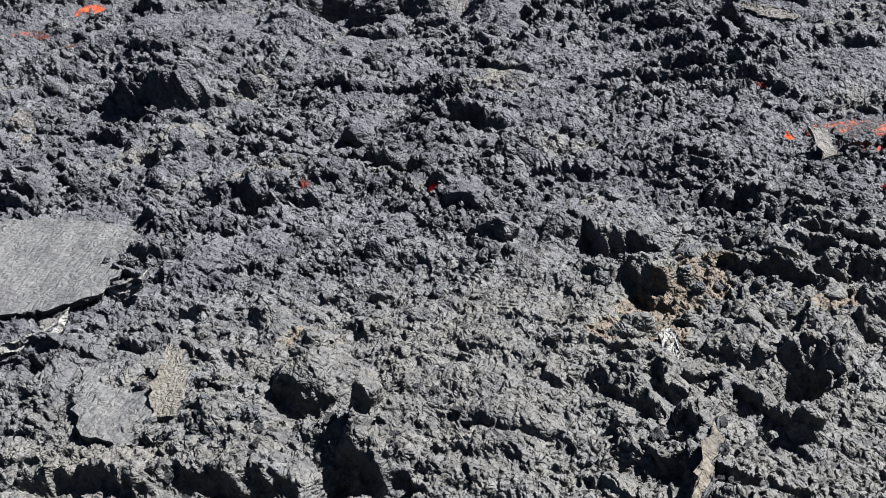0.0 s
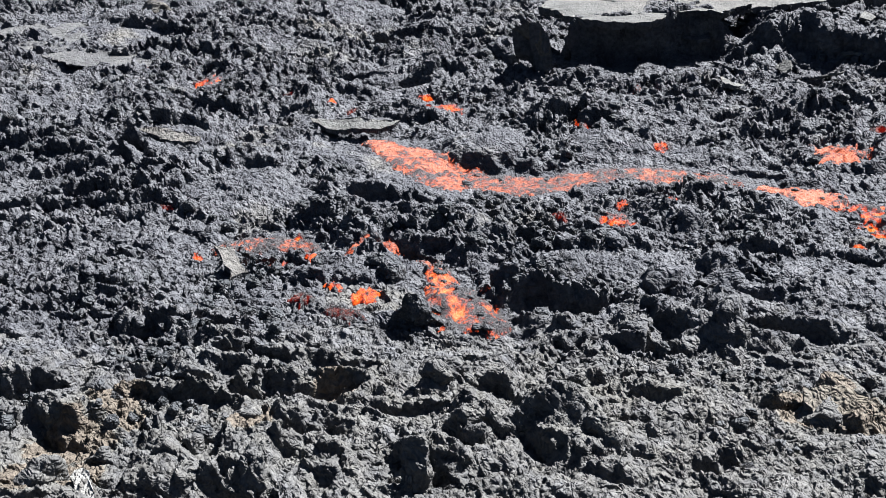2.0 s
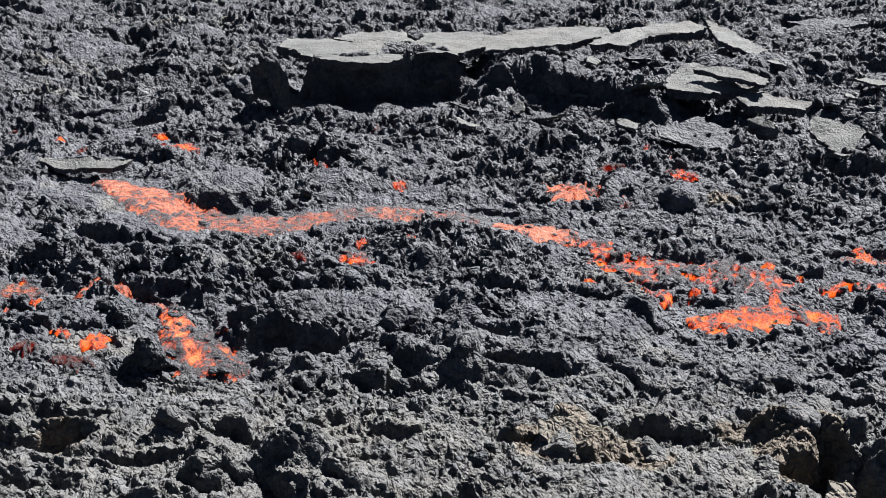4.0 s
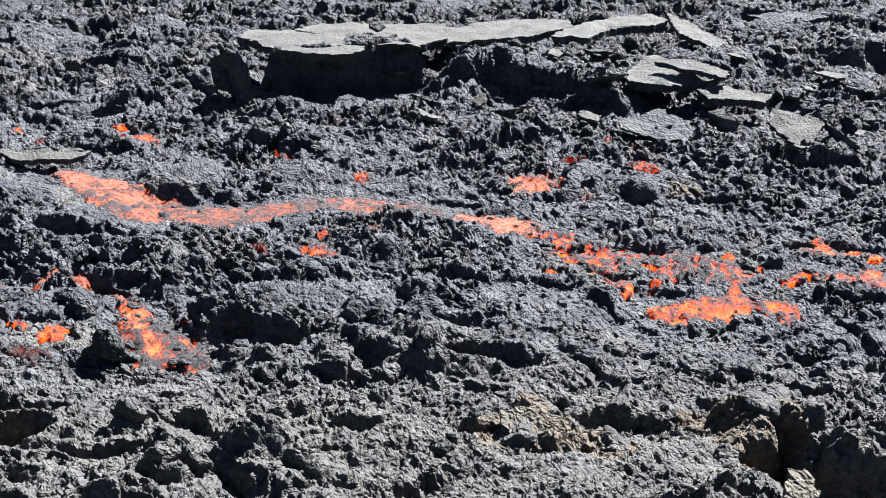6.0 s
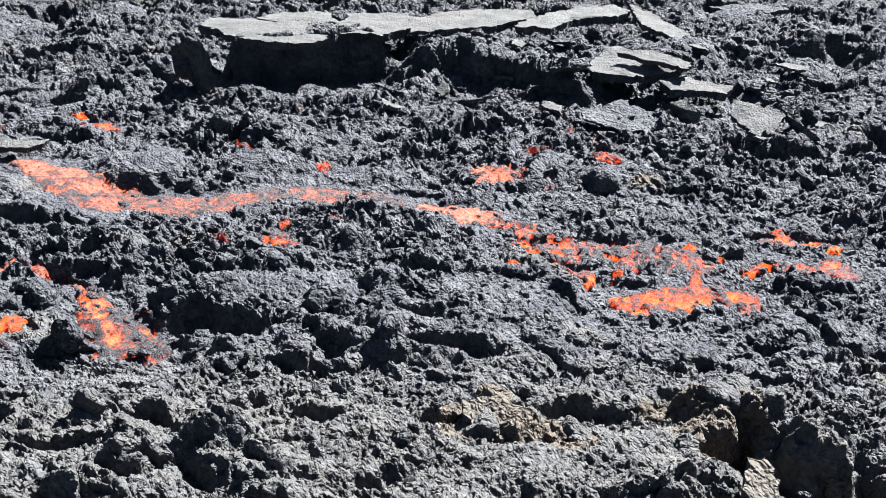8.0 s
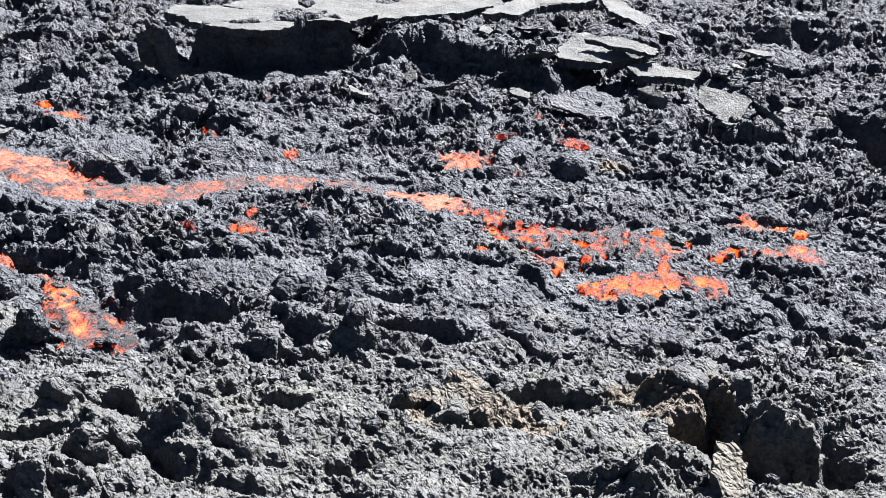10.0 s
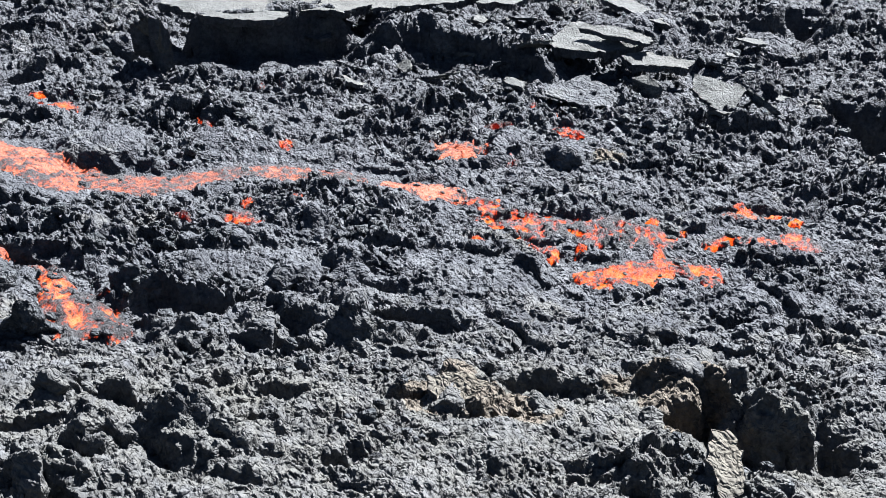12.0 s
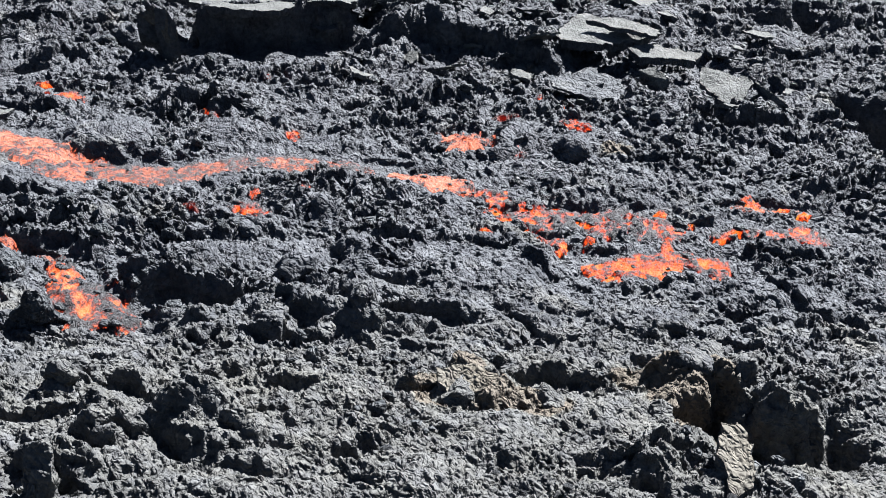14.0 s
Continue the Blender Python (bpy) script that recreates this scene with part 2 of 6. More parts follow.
# swellings and smoother lobes of crust
lump(0.38, 17.40, 0.67, 0.75, -10.72, 0.22, 0.35)
lump(-1.48, 18.59, 0.74, 0.37, -5.20, 0.16, 0.25)
lump(2.17, 17.44, 0.57, 0.36, -9.01, 0.12, 0.35)
lump(5.95, 16.47, 0.35, 0.66, -16.87, 0.22, 0.80)
lump(1.80, 13.04, 0.93, 0.55, -15.14, 0.10, 0.50)
lump(4.03, 12.20, 0.92, 0.72, -47.83, 0.14, 0.30)
lump(4.76, 12.51, 0.36, 0.26, -54.02, 0.16, 0.25)
lump(2.66, 11.94, 0.36, 0.37, -10.52, 0.18, 0.50)
lump(2.91, 12.99, 0.32, 0.38, -14.94, 0.20, 0.50)
lump(0.79, 11.67, 0.28, 0.24, -49.92, 0.12, 0.60)
lump(1.78, 11.66, 0.28, 0.32, -51.77, 0.17, 0.55)
lump(2.65, 11.17, 0.75, 0.20, -8.63, 0.11, 0.45)
lump(-0.31, 10.46, 0.25, 0.28, -26.57, 0.14, 0.40)
lump(-1.08, 10.34, 0.10, 0.21, -9.11, 0.10, 0.50)
lump(0.01, 9.81, 0.44, 0.17, -79.02, 0.13, 0.40)
lump(0.83, 9.88, 0.56, 0.29, -46.02, 0.15, 0.35)
lump(3.22, 10.66, 0.61, 0.26, -14.19, 0.09, 0.35)
lump(3.29, 10.00, 0.29, 0.26, -14.16, 0.14, 0.70)
lump(1.68, 9.54, 0.29, 0.28, -38.66, 0.09, 0.60)
lump(3.33, 8.98, 0.51, 0.47, -4.22, 0.07, 0.50)
lump(5.38, 9.59, 0.47, 0.30, -21.91, 0.19, 0.80)
lump(4.35, 8.91, 0.52, 0.50, -4.22, 0.06, 0.40)
lump(5.39, 10.75, 0.55, 0.35, -21.85, 0.11, 0.35)
lump(7.12, 11.16, 0.51, 0.47, -8.40, 0.14, 0.45)
lump(6.74, 10.30, 0.38, 0.35, -48.13, 0.11, 0.45)
lump(0.22, 14.20, 0.13, 0.35, -7.71, 0.20, 0.70)
lump(4.20, 14.15, 0.29, 0.29, -47.12, 0.10, 0.90)
lump(8.25, 19.25, 0.62, 0.77, -10.15, 0.08, 0.15)
lump(3.82, 14.39, 0.21, 0.38, -72.90, 0.25, 0.80)
lump(2.21, 14.94, 0.89, 0.35, -23.21, 0.06, 1.20)
lump(2.05, 13.81, 0.28, 0.27, -25.41, 0.14, 0.60)
lump(2.68, 14.26, 0.29, 0.29, -25.90, 0.14, 0.60)
lump(6.27, 22.04, 2.00, 1.49, -22.26, 0.35, 1.30)
lump(9.69, 21.56, 1.46, 1.75, -38.25, 0.35, 1.00)
lump(-9.09, 13.61, 0.29, 0.69, -3.89, 0.20, 0.60)
lump(-11.51, 12.89, 0.34, 0.61, 9.00, 0.20, 0.50)
lump(-10.95, 11.76, 0.27, 0.49, -3.38, 0.18, 0.60)
lump(-6.59, 11.71, 0.26, 0.39, 2.62, 0.20, 0.40)
lump(-11.30, 18.64, 0.56, 0.94, 3.41, 0.25, 0.30)
lump(-10.27, 18.59, 0.46, 0.89, 74.96, 0.22, 0.40)
lump(-8.85, 18.29, 0.54, 0.95, 1.81, 0.22, 0.40)
lump(-7.82, 19.56, 0.70, 0.94, -13.92, 0.22, 0.30)
lump(-6.46, 7.76, 0.41, 0.33, -4.83, 0.18, 0.35)
lump(-7.12, 10.62, 0.43, 0.45, 12.96, 0.20, 0.50)
lump(-2.72, 9.17, 0.37, 0.50, 6.63, 0.17, 0.30)
lump(-2.63, 10.77, 0.33, 0.28, 4.39, 0.15, 0.60)
lump(-5.08, 11.06, 0.28, 0.33, 10.37, 0.18, 0.60)
lump(-5.84, 10.76, 0.28, 0.42, 17.38, 0.18, 0.50)
lump(-8.43, 10.07, 0.37, 0.47, 14.78, 0.12, 0.30)
lump(-4.04, 7.75, 0.78, 0.42, 5.37, 0.05, 0.40)
lump(-4.82, 8.98, 0.91, 0.63, 0.31, 0.05, 0.40)
lump(-8.13, 15.60, 1.10, 0.42, -5.44, 0.06, 0.20)
lump(-2.83, 15.72, 0.86, 0.77, 10.92, 0.10, 0.30)
lump(-6.17, 13.39, 0.30, 0.48, 36.38, 0.12, 0.80)
lump(-5.20, 8.01, 0.28, 0.22, -19.79, 0.07, 0.50)
lump(-5.44, 7.14, 0.18, 0.26, 8.77, 0.10, 0.60)
lump(-8.19, 7.76, 0.22, 0.61, 7.40, 0.14, 0.25)
lump(-4.10, 9.39, 0.35, 0.30, -28.96, 0.07, 0.60)
lump(-2.26, 9.63, 0.24, 0.18, 61.34, 0.09, 0.70)
lump(-12.73, 17.81, 0.94, 0.87, -14.23, 0.10, 0.50)
lump(-14.90, 17.73, 1.26, 1.15, -19.10, 0.12, 0.60)
lump(-10.63, 15.65, 0.77, 0.60, -11.61, 0.12, 0.60)
lump(-16.03, 21.01, 2.04, 0.93, -13.97, 0.10, 0.25)
lump(-11.11, 9.67, 0.87, 1.18, 16.18, 0.10, 0.10)
lump(-8.47, 7.21, 0.38, 0.71, 17.84, 0.12, 0.25)
lump(-8.98, 9.66, 0.30, 0.56, -5.72, 0.14, 0.30)
lump(-6.25, 7.79, 0.41, 0.36, 3.97, 0.14, 0.35)
lump(-4.23, 7.51, 0.37, 0.41, 5.33, 0.06, 0.35)
lump(-15.81, 17.58, 1.24, 0.93, -11.39, 0.10, 0.35)
lump(-6.85, 24.74, 2.01, 0.83, -35.57, 0.14, 0.15)
lump(-9.61, 25.05, 0.91, 0.92, -27.09, 0.08, 0.25)
lump(-2.91, 16.25, 0.63, 0.55, 2.76, 0.06, 0.25)
lump(-2.48, 14.27, 0.69, 0.40, -9.52, 0.05, 0.12)
lump(0.91, 9.75, 0.73, 0.31, -47.99, 0.13, 0.35)
lump(1.06, 12.95, 0.38, 0.30, -16.52, 0.20, 0.50)
lump(2.49, 11.57, 0.49, 0.26, -11.52, 0.12, 0.40)
lump(1.98, 10.03, 0.65, 0.31, -11.59, 0.10, 0.45)
lump(-0.57, 9.00, 0.14, 0.44, -2.16, 0.11, 0.50)
lump(13.35, 26.00, 0.70, 0.92, -12.61, 0.14, 0.20)
lump(12.78, 21.08, 0.62, 0.67, -23.89, 0.16, 0.40)
lump(-1.61, 17.04, 0.40, 0.43, -31.61, 0.08, 0.20)
lump(-1.71, 26.16, 0.83, 0.75, -20.88, 0.14, 0.40)
lump(0.14, 27.29, 0.65, 0.58, -12.66, 0.12, 0.30)
lump(-10.52, 18.51, 0.72, 0.95, -30.06, 0.20, 0.30)
lump(-9.05, 18.59, 0.49, 0.77, 11.80, 0.20, 0.30)
lump(-4.26, 18.34, 0.45, 0.40, 11.25, 0.12, 0.20)
lump(-11.09, 16.68, 0.55, 0.60, -16.96, 0.16, 0.40)

# folds of crust
ridge([(-12.19, 15.76), (-12.75, 14.67), (-13.88, 14.31)], 0.38, .14)
ridge([(-8.49, 14.56), (-7.07, 14.49), (-5.80, 14.14)], 0.30, .16)
ridge([(-8.73, 16.74), (-7.44, 16.35), (-6.23, 15.99)], 0.32, .14)
ridge([(-7.86, 16.73), (-7.18, 17.46), (-6.24, 17.43)], 0.35, .14)
ridge([(-7.15, 19.13), (-5.67, 17.65), (-4.90, 16.64)], 0.30, .12)
ridge([(-8.50, 8.55), (-7.73, 8.54), (-7.24, 8.73)], 0.17, .16)
ridge([(1.60, 12.29), (1.99, 11.69), (2.84, 11.26), (3.59, 11.15)], 0.15, .14)
ridge([(5.36, 10.76), (6.13, 10.27), (6.81, 9.69)], 0.14, .12)
ridge([(4.30, 14.92), (4.61, 13.91), (5.05, 12.65)], 0.22, .12)
ridge([(-1.05, 15.07), (0.10, 14.57), (0.93, 14.65)], 0.16, .12)
ridge([(0.72, 15.86), (1.86, 15.42), (3.14, 15.17)], 0.24, .12)
ridge([(2.46, 19.09), (4.18, 18.62), (5.97, 18.43)], 0.40, .12)
ridge([(1.40, 20.90), (3.24, 20.62), (5.25, 20.79)], 0.47, .12)
ridge([(8.67, 18.45), (8.75, 16.72), (8.83, 15.94)], 0.44, .2)
ridge([(10.14, 20.34), (11.36, 19.51), (11.76, 18.13)], 0.61, .16)
ridge([(-12.33, 21.17), (-10.90, 19.77), (-9.58, 17.84)], 0.44, .25)
ridge([(-11.09, 21.05), (-9.72, 19.67), (-9.12, 18.88)], 0.41, .22)
ridge([(-13.04, 20.91), (-11.85, 19.77), (-10.85, 18.45)], 0.39, .2)
ridge([(9.45, 21.56), (11.22, 22.70), (11.99, 21.35)], 0.98, .3)

# smooth shaded wall under the roof and smooth sheets
smooth(3.01, 21.97, 1.56, 1.64, -2.75, 0.04)
smooth(-11.17, 9.74, 0.91, 1.16, 11.06, 0.15)
smooth(-4.60, 8.61, 0.78, 0.79, 13.87, 0.35)
smooth(-2.48, 14.27, 0.69, 0.40, -9.52, 0.10)
smooth(-1.66, 8.69, 0.90, 1.20, 7.53, 0.26)
smooth(-0.17, 10.32, 1.37, 1.00, -11.15, 0.33)
smooth(3.90, 11.65, 1.00, 0.81, -41.37, 0.30)
smooth(5.57, 10.48, 1.39, 0.65, -3.71, 0.40)
smooth(-11.67, 18.51, 1.53, 1.77, -11.73, 0.30)

# quieter crust round the glows
smooth(-1.14, 12.40, 0.20, 0.25, -25, 0.15)
smooth(-1.83, 13.59, 0.12, 0.16, 24, 0.15)
smooth(-1.49, 12.66, 0.20, 0.14, -49, 0.15)
smooth(-1.80, 12.32, 0.21, 0.18, -43, 0.15)
smooth(-1.33, 11.95, 0.36, 0.22, -39, 0.15)
smooth(-3.25, 13.91, 0.11, 0.18, 17, 0.15)
smooth(-2.05, 14.34, 0.09, 0.11, 9, 0.15)
smooth(-3.90, 15.28, 0.19, 0.12, -30, 0.15)
smooth(1.87, 14.40, 0.24, 0.35, 39, 0.15)
smooth(2.00, 14.78, 0.14, 0.14, 12, 0.15)
smooth(2.62, 14.77, 0.18, 0.12, -11, 0.15)
smooth(5.27, 16.56, 0.51, 0.46, 7, 0.15)
smooth(5.83, 15.89, 0.16, 0.20, -71, 0.15)
smooth(7.14, 16.99, 0.40, 0.24, -55, 0.15)
smooth(7.22, 17.66, 0.09, 0.14, -58, 0.15)
smooth(7.06, 18.39, 0.06, 0.24, -22, 0.15)
smooth(6.23, 17.57, 0.35, 0.18, -12, 0.15)
smooth(2.91, 19.60, 0.33, 0.31, 8, 0.15)
smooth(-0.19, 19.37, 0.47, 0.30, -38, 0.15)
smooth(-0.55, 19.93, 0.19, 0.15, -44, 0.15)
smooth(2.92, 17.20, 0.21, 0.25, -33, 0.15)
smooth(1.82, 18.02, 0.12, 0.14, -6, 0.15)
smooth(-2.06, 19.73, 0.11, 0.16, 3, 0.15)
smooth(-1.71, 19.41, 0.11, 0.22, -36, 0.15)
smooth(1.18, 14.43, 0.24, 0.11, -75, 0.15)
smooth(-4.30, 21.03, 0.38, 0.46, 13, 0.15)
smooth(-5.95, 22.01, 0.14, 0.21, -21, 0.15)
smooth(-5.50, 21.88, 0.19, 0.20, -18, 0.15)
smooth(-9.84, 23.44, 0.24, 0.33, -24, 0.15)
smooth(-18.21, 19.14, 0.43, 0.64, 55, 0.15)
smooth(-18.91, 17.33, 0.51, 0.68, -23, 0.15)
smooth(-18.32, 17.61, 0.25, 0.53, 53, 0.15)
smooth(-17.05, 16.93, 0.33, 0.43, -3, 0.15)
smooth(-16.61, 19.64, 0.16, 0.35, -7, 0.15)
smooth(-8.65, 11.46, 0.11, 0.14, -5, 0.15)
smooth(-7.04, 11.77, 0.09, 0.21, 38, 0.15)
smooth(-2.80, 20.17, 0.11, 0.20, -43, 0.15)
smooth(3.89, 15.62, 0.12, 0.21, -47, 0.15)
smooth(4.50, 13.20, 0.09, 0.11, -22, 0.15)
smooth(5.13, 12.93, 0.12, 0.12, -51, 0.15)
smooth(5.12, 13.55, 0.09, 0.11, -37, 0.15)
smooth(5.28, 12.67, 0.07, 0.12, -58, 0.15)
smooth(5.72, 12.93, 0.10, 0.15, -49, 0.15)
smooth(6.44, 13.39, 0.11, 0.14, -43, 0.15)
smooth(6.96, 13.58, 0.10, 0.12, -52, 0.15)
smooth(7.23, 13.27, 0.11, 0.14, -63, 0.15)
smooth(6.08, 13.30, 0.10, 0.14, -50, 0.15)
smooth(8.31, 13.73, 0.16, 0.20, -74, 0.15)
smooth(8.61, 13.42, 0.12, 0.21, -57, 0.15)
smooth(8.77, 13.20, 0.09, 0.15, -71, 0.15)

smooth(5.79, 14.26, 0.7, 0.7, 0, 0.35)
smooth(1.35, 11.69, 0.5, 0.5, 0, 0.3)
smooth(1.79, 11.89, 0.5, 0.4, 0, 0.35)

# scarps
step([(1.82, 21.94), (2.01, 21.74), (2.30, 21.71), (2.80, 21.70), (3.63, 21.82), (4.47, 21.91), (5.08, 22.09)], .9, 4.0)
step([(4.77, 21.38), (6.14, 21.07), (7.14, 20.26), (7.83, 19.34)], .4, 3.0)
step([(-13.38, 13.66), (-12.30, 13.88), (-11.69, 14.32), (-11.18, 14.96)], .34, 1.2)
step([(-11.27, 17.33), (-10.67, 17.20), (-10.22, 17.35)], .22, .9)
step([(-5.23, 17.63), (-4.61, 16.87), (-4.14, 16.62), (-3.86, 16.84)], .2, .9)
step([(-13.14, 10.76), (-12.59, 10.71), (-12.25, 10.88)], .3, 1.0)
step([(-13.83, 13.99), (-12.89, 13.78), (-12.28, 13.97), (-11.78, 14.33)], .25, 1.0)
step([(9.19, 16.67), (9.57, 16.31), (10.09, 16.25), (10.80, 16.49)], .25, 1.2)
step([(12.41, 22.16), (12.93, 21.77), (13.70, 21.84), (14.46, 22.09)], .3, 1.4)

# lips of crust over shaded hollows, and ropy folds
lip([(0.11, 12.47, 0.2), (0.41, 12.43, 0.4), (0.71, 12.49, 0.57), (1, 12.34, 0.47), (1.29, 12.25, 0.36), (1.54, 12.27, 0.2), (1.85, 12.35, 0.08)])
lip([(2.85, 11.64, 0.23), (3.04, 11.51, 0.23), (3.25, 11.39, 0.24), (3.52, 11.27, 0.32), (3.74, 11.17, 0.2), (4.03, 11.12, 0.08)])
lip([(1.47, 11.3, 0.13), (1.8, 11.22, 0.16), (2.24, 11.07, 0.11)])
lip([(-1.53, 11.01, 0.24), (-1.27, 10.94, 0.21), (-0.97, 10.94, 0.14), (-0.81, 10.97, 0.04)])
lip([(-1.03, 10.19, 0.14), (-0.78, 10.1, 0.14), (-0.49, 10.06, 0.14), (-0.15, 10.07, 0.12)])
lip([(-0.04, 10.86, 0.09), (0.16, 10.51, 0.34), (0.41, 10.3, 0.17), (0.57, 10.47, 0.12)])
lip([(-0.3, 9.54, 0.11), (-0.16, 9.55, 0.3), (0.03, 9.51, 0.25), (0.1, 9.5, 0.08)])
lip([(0.46, 9.46, 0.34), (0.64, 9.31, 0.32), (0.82, 9.21, 0.18), (1.1, 9.15, 0.1), (1.38, 9.1, 0.04)])
lip([(1.5, 10.32, 0.12), (1.7, 10.24, 0.22), (1.96, 10.17, 0.15)])
lip([(1.86, 9.1, 0.17), (2.1, 9.04, 0.25), (2.32, 9.16, 0.11)])
lip([(3.69, 9.8, 0.09), (3.96, 9.87, 0.32), (4.24, 9.84, 0.42), (4.45, 9.81, 0.36), (4.74, 9.82, 0.24), (4.97, 9.95, 0.18)])
lip([(5.05, 9.99, 0.16), (5.39, 9.95, 0.1)])
lip([(4.98, 9.06, 0.29), (5.28, 9.11, 0.35), (5.54, 9.07, 0.23)])
lip([(5.45, 11.69, 0.12), (5.77, 11.66, 0.2), (6.07, 11.66, 0.1)])
lip([(4.59, 12.88, 0.09), (4.77, 12.4, 0.14), (5.06, 12.06, 0.14)])
lip([(4.13, 11.25, 0.1), (4.27, 10.94, 0.13), (4.49, 10.52, 0.11)])
lip([(-1.63, 15.94, 0.19), (-1.26, 15.59, 0.27), (-0.84, 15.41, 0.24), (-0.43, 15.2, 0.19), (0.12, 15.05, 0.13)])
lip([(6.37, 10.82, 0.13), (6.53, 10.76, 0.23), (6.75, 10.68, 0.15)])
lip([(0.69, 10.64, 0.15), (1.06, 10.61, 0.12), (1.32, 10.59, 0.09)])
lip([(2.6, 10.12, 0.15), (2.82, 9.93, 0.15), (3.03, 9.9, 0.09)])
lip([(0.9, 14.29, 0.18), (1.3, 14.23, 0.26), (1.71, 14.23, 0.15)])
lip([(-0.76, 9.56, 0.11), (-0.58, 9.31, 0.38), (-0.4, 9.09, 0.45), (-0.23, 8.92, 0.27)])
lip([(5.75, 9.28, 0.72), (5.7, 8.75, 0.85), (5.87, 8.55, 0.85), (6.18, 8.49, 0.85), (6.52, 8.66, 0.49)])
lip([(4.11, 8.04, 0.25), (4.32, 8.04, 0.41), (4.53, 7.95, 0.35)])
lip([(7.69, 10.43, 0.2), (7.86, 10.27, 0.19)])
lip([(7.15, 11.55, 0.1), (7.4, 11.1, 0.2), (7.49, 10.67, 0.2), (7.55, 10.31, 0.08)])
lip([(8.13, 11.13, 0.14), (8.25, 10.64, 0.17)])
lip([(-4.97, 11.13, 0.18), (-4.65, 10.8, 0.48), (-4.4, 10.75, 0.49), (-4.18, 10.81, 0.38), (-3.94, 10.79, 0.27), (-3.74, 11.05, 0.29)])
lip([(-3.53, 11.73, 0.3), (-3.41, 11.88, 0.47), (-3.18, 11.68, 0.34)])
lip([(-4.21, 10.3, 0.07), (-3.85, 10.02, 0.32), (-3.61, 9.95, 0.21), (-3.44, 10.15, 0.15), (-3.12, 10.24, 0.09)])
lip([(-2.36, 10.67, 0.17), (-2.06, 10.55, 0.25), (-1.71, 10.46, 0.25), (-1.36, 10.46, 0.25), (-1, 10.53, 0.09)])
lip([(-1.81, 9.84, 0.21), (-1.54, 9.8, 0.3), (-1.31, 9.82, 0.24), (-1.06, 9.64, 0.18)])
lip([(-1.82, 9.45, 0.09), (-1.55, 9.35, 0.09), (-1.28, 9.37, 0.06)])
lip([(-2.32, 8.87, 0.59), (-2.2, 8.86, 0.85), (-2.01, 8.85, 0.85), (-1.81, 8.79, 0.8)])
lip([(-14.52, 14.42, 0.1), (-13.57, 14.09, 0.12), (-12.72, 13.99, 0.19), (-12.22, 14.04, 0.35), (-11.99, 14.48, 0.48), (-11.92, 15.02, 0.33), (-11.47, 15.15, 0.17)])
lip([(-9.49, 10.83, 0.26), (-9.36, 11.02, 0.65), (-9.11, 11.16, 0.76), (-8.85, 11.22, 0.56), (-8.45, 11.3, 0.24), (-8.3, 11.47, 0.21)])
lip([(-11.87, 12.33, 0.23), (-11.35, 12.22, 0.29), (-10.93, 12.18, 0.22)])
lip([(-11.71, 18.14, 0.16), (-11.19, 17.91, 0.37), (-10.65, 17.82, 0.2)])
lip([(-13.29, 10.91, 0.23), (-12.88, 11.03, 0.3), (-12.52, 11.08, 0.09)])
lip([(-8.54, 5.71, 0.34), (-8.1, 5.81, 0.34), (-7.76, 5.93, 0.39), (-7.35, 5.97, 0.32), (-6.99, 5.98, 0.21), (-6.89, 6.09, 0.32), (-6.45, 6.22, 0.35), (-6.02, 6.26, 0.28), (-5.74, 6.26, 0.18), (-5.6, 6.39, 0.3)])
lip([(-5.64, 6.76, 0.85), (-5.38, 6.68, 0.67), (-5.08, 6.62, 0.47), (-4.84, 6.74, 0.45)])
lip([(-6.68, 7.54, 0.2), (-6.34, 7.38, 0.38), (-6.06, 7.42, 0.3)])
lip([(-9.49, 7.21, 0.34), (-9.4, 7.41, 0.42), (-9.17, 7.49, 0.34)])
lip([(-7.9, 13.81, 0.15), (-7.61, 13.91, 0.24), (-7.17, 13.88, 0.23), (-6.76, 13.78, 0.11)])
lip([(-8.6, 16.74, 0.13), (-8.25, 17.18, 0.18), (-8.05, 17.53, 0.14)])
lip([(-5.18, 18.44, 0.25), (-4.78, 18.05, 0.36), (-4.24, 16.93, 0.25)])
lip([(-8.46, 16.07, 0.14), (-7.75, 15.93, 0.15), (-7.12, 15.7, 0.12)])
lip([(-5.67, 14.63, 0.1), (-5.25, 14.81, 0.12), (-4.9, 14.95, 0.1)])
lip([(-4.3, 13.79, 0.09), (-3.85, 13.98, 0.11)])
lip([(-3.94, 9.94, 0.18), (-3.73, 9.78, 0.34), (-3.5, 9.76, 0.33)])
lip([(-16.62, 16.06, 0.08), (-15.85, 15.91, 0.13), (-15.05, 15.7, 0.15)])
lip([(-8.59, 8.37, 0.1), (-7.82, 8.63, 0.16), (-7.57, 8.67, 0.23)])
lip([(-6.56, 8.57, 0.17), (-6.29, 8.66, 0.19), (-6.07, 8.72, 0.09)])
lip([(-12.52, 10.29, 0.11), (-12.11, 10.26, 0.11), (-11.75, 10.51, 0.08)])
ridge([(-3.66, 8.15), (-3.4, 8.12), (-3.12, 7.76), (-3.02, 7.17)], 0.11, 0.14)
ridge([(-3.62, 8.52), (-3.26, 8.5), (-2.96, 8.13), (-2.73, 7.61)], 0.12, 0.16)
ridge([(-2.65, 8.45), (-2.7, 7.86), (-2.61, 7.34), (-2.57, 6.99)], 0.1, 0.22)
ridge([(-2.87, 9.64), (-2.44, 9.32), (-2.25, 8.62)], 0.14, 0.16)
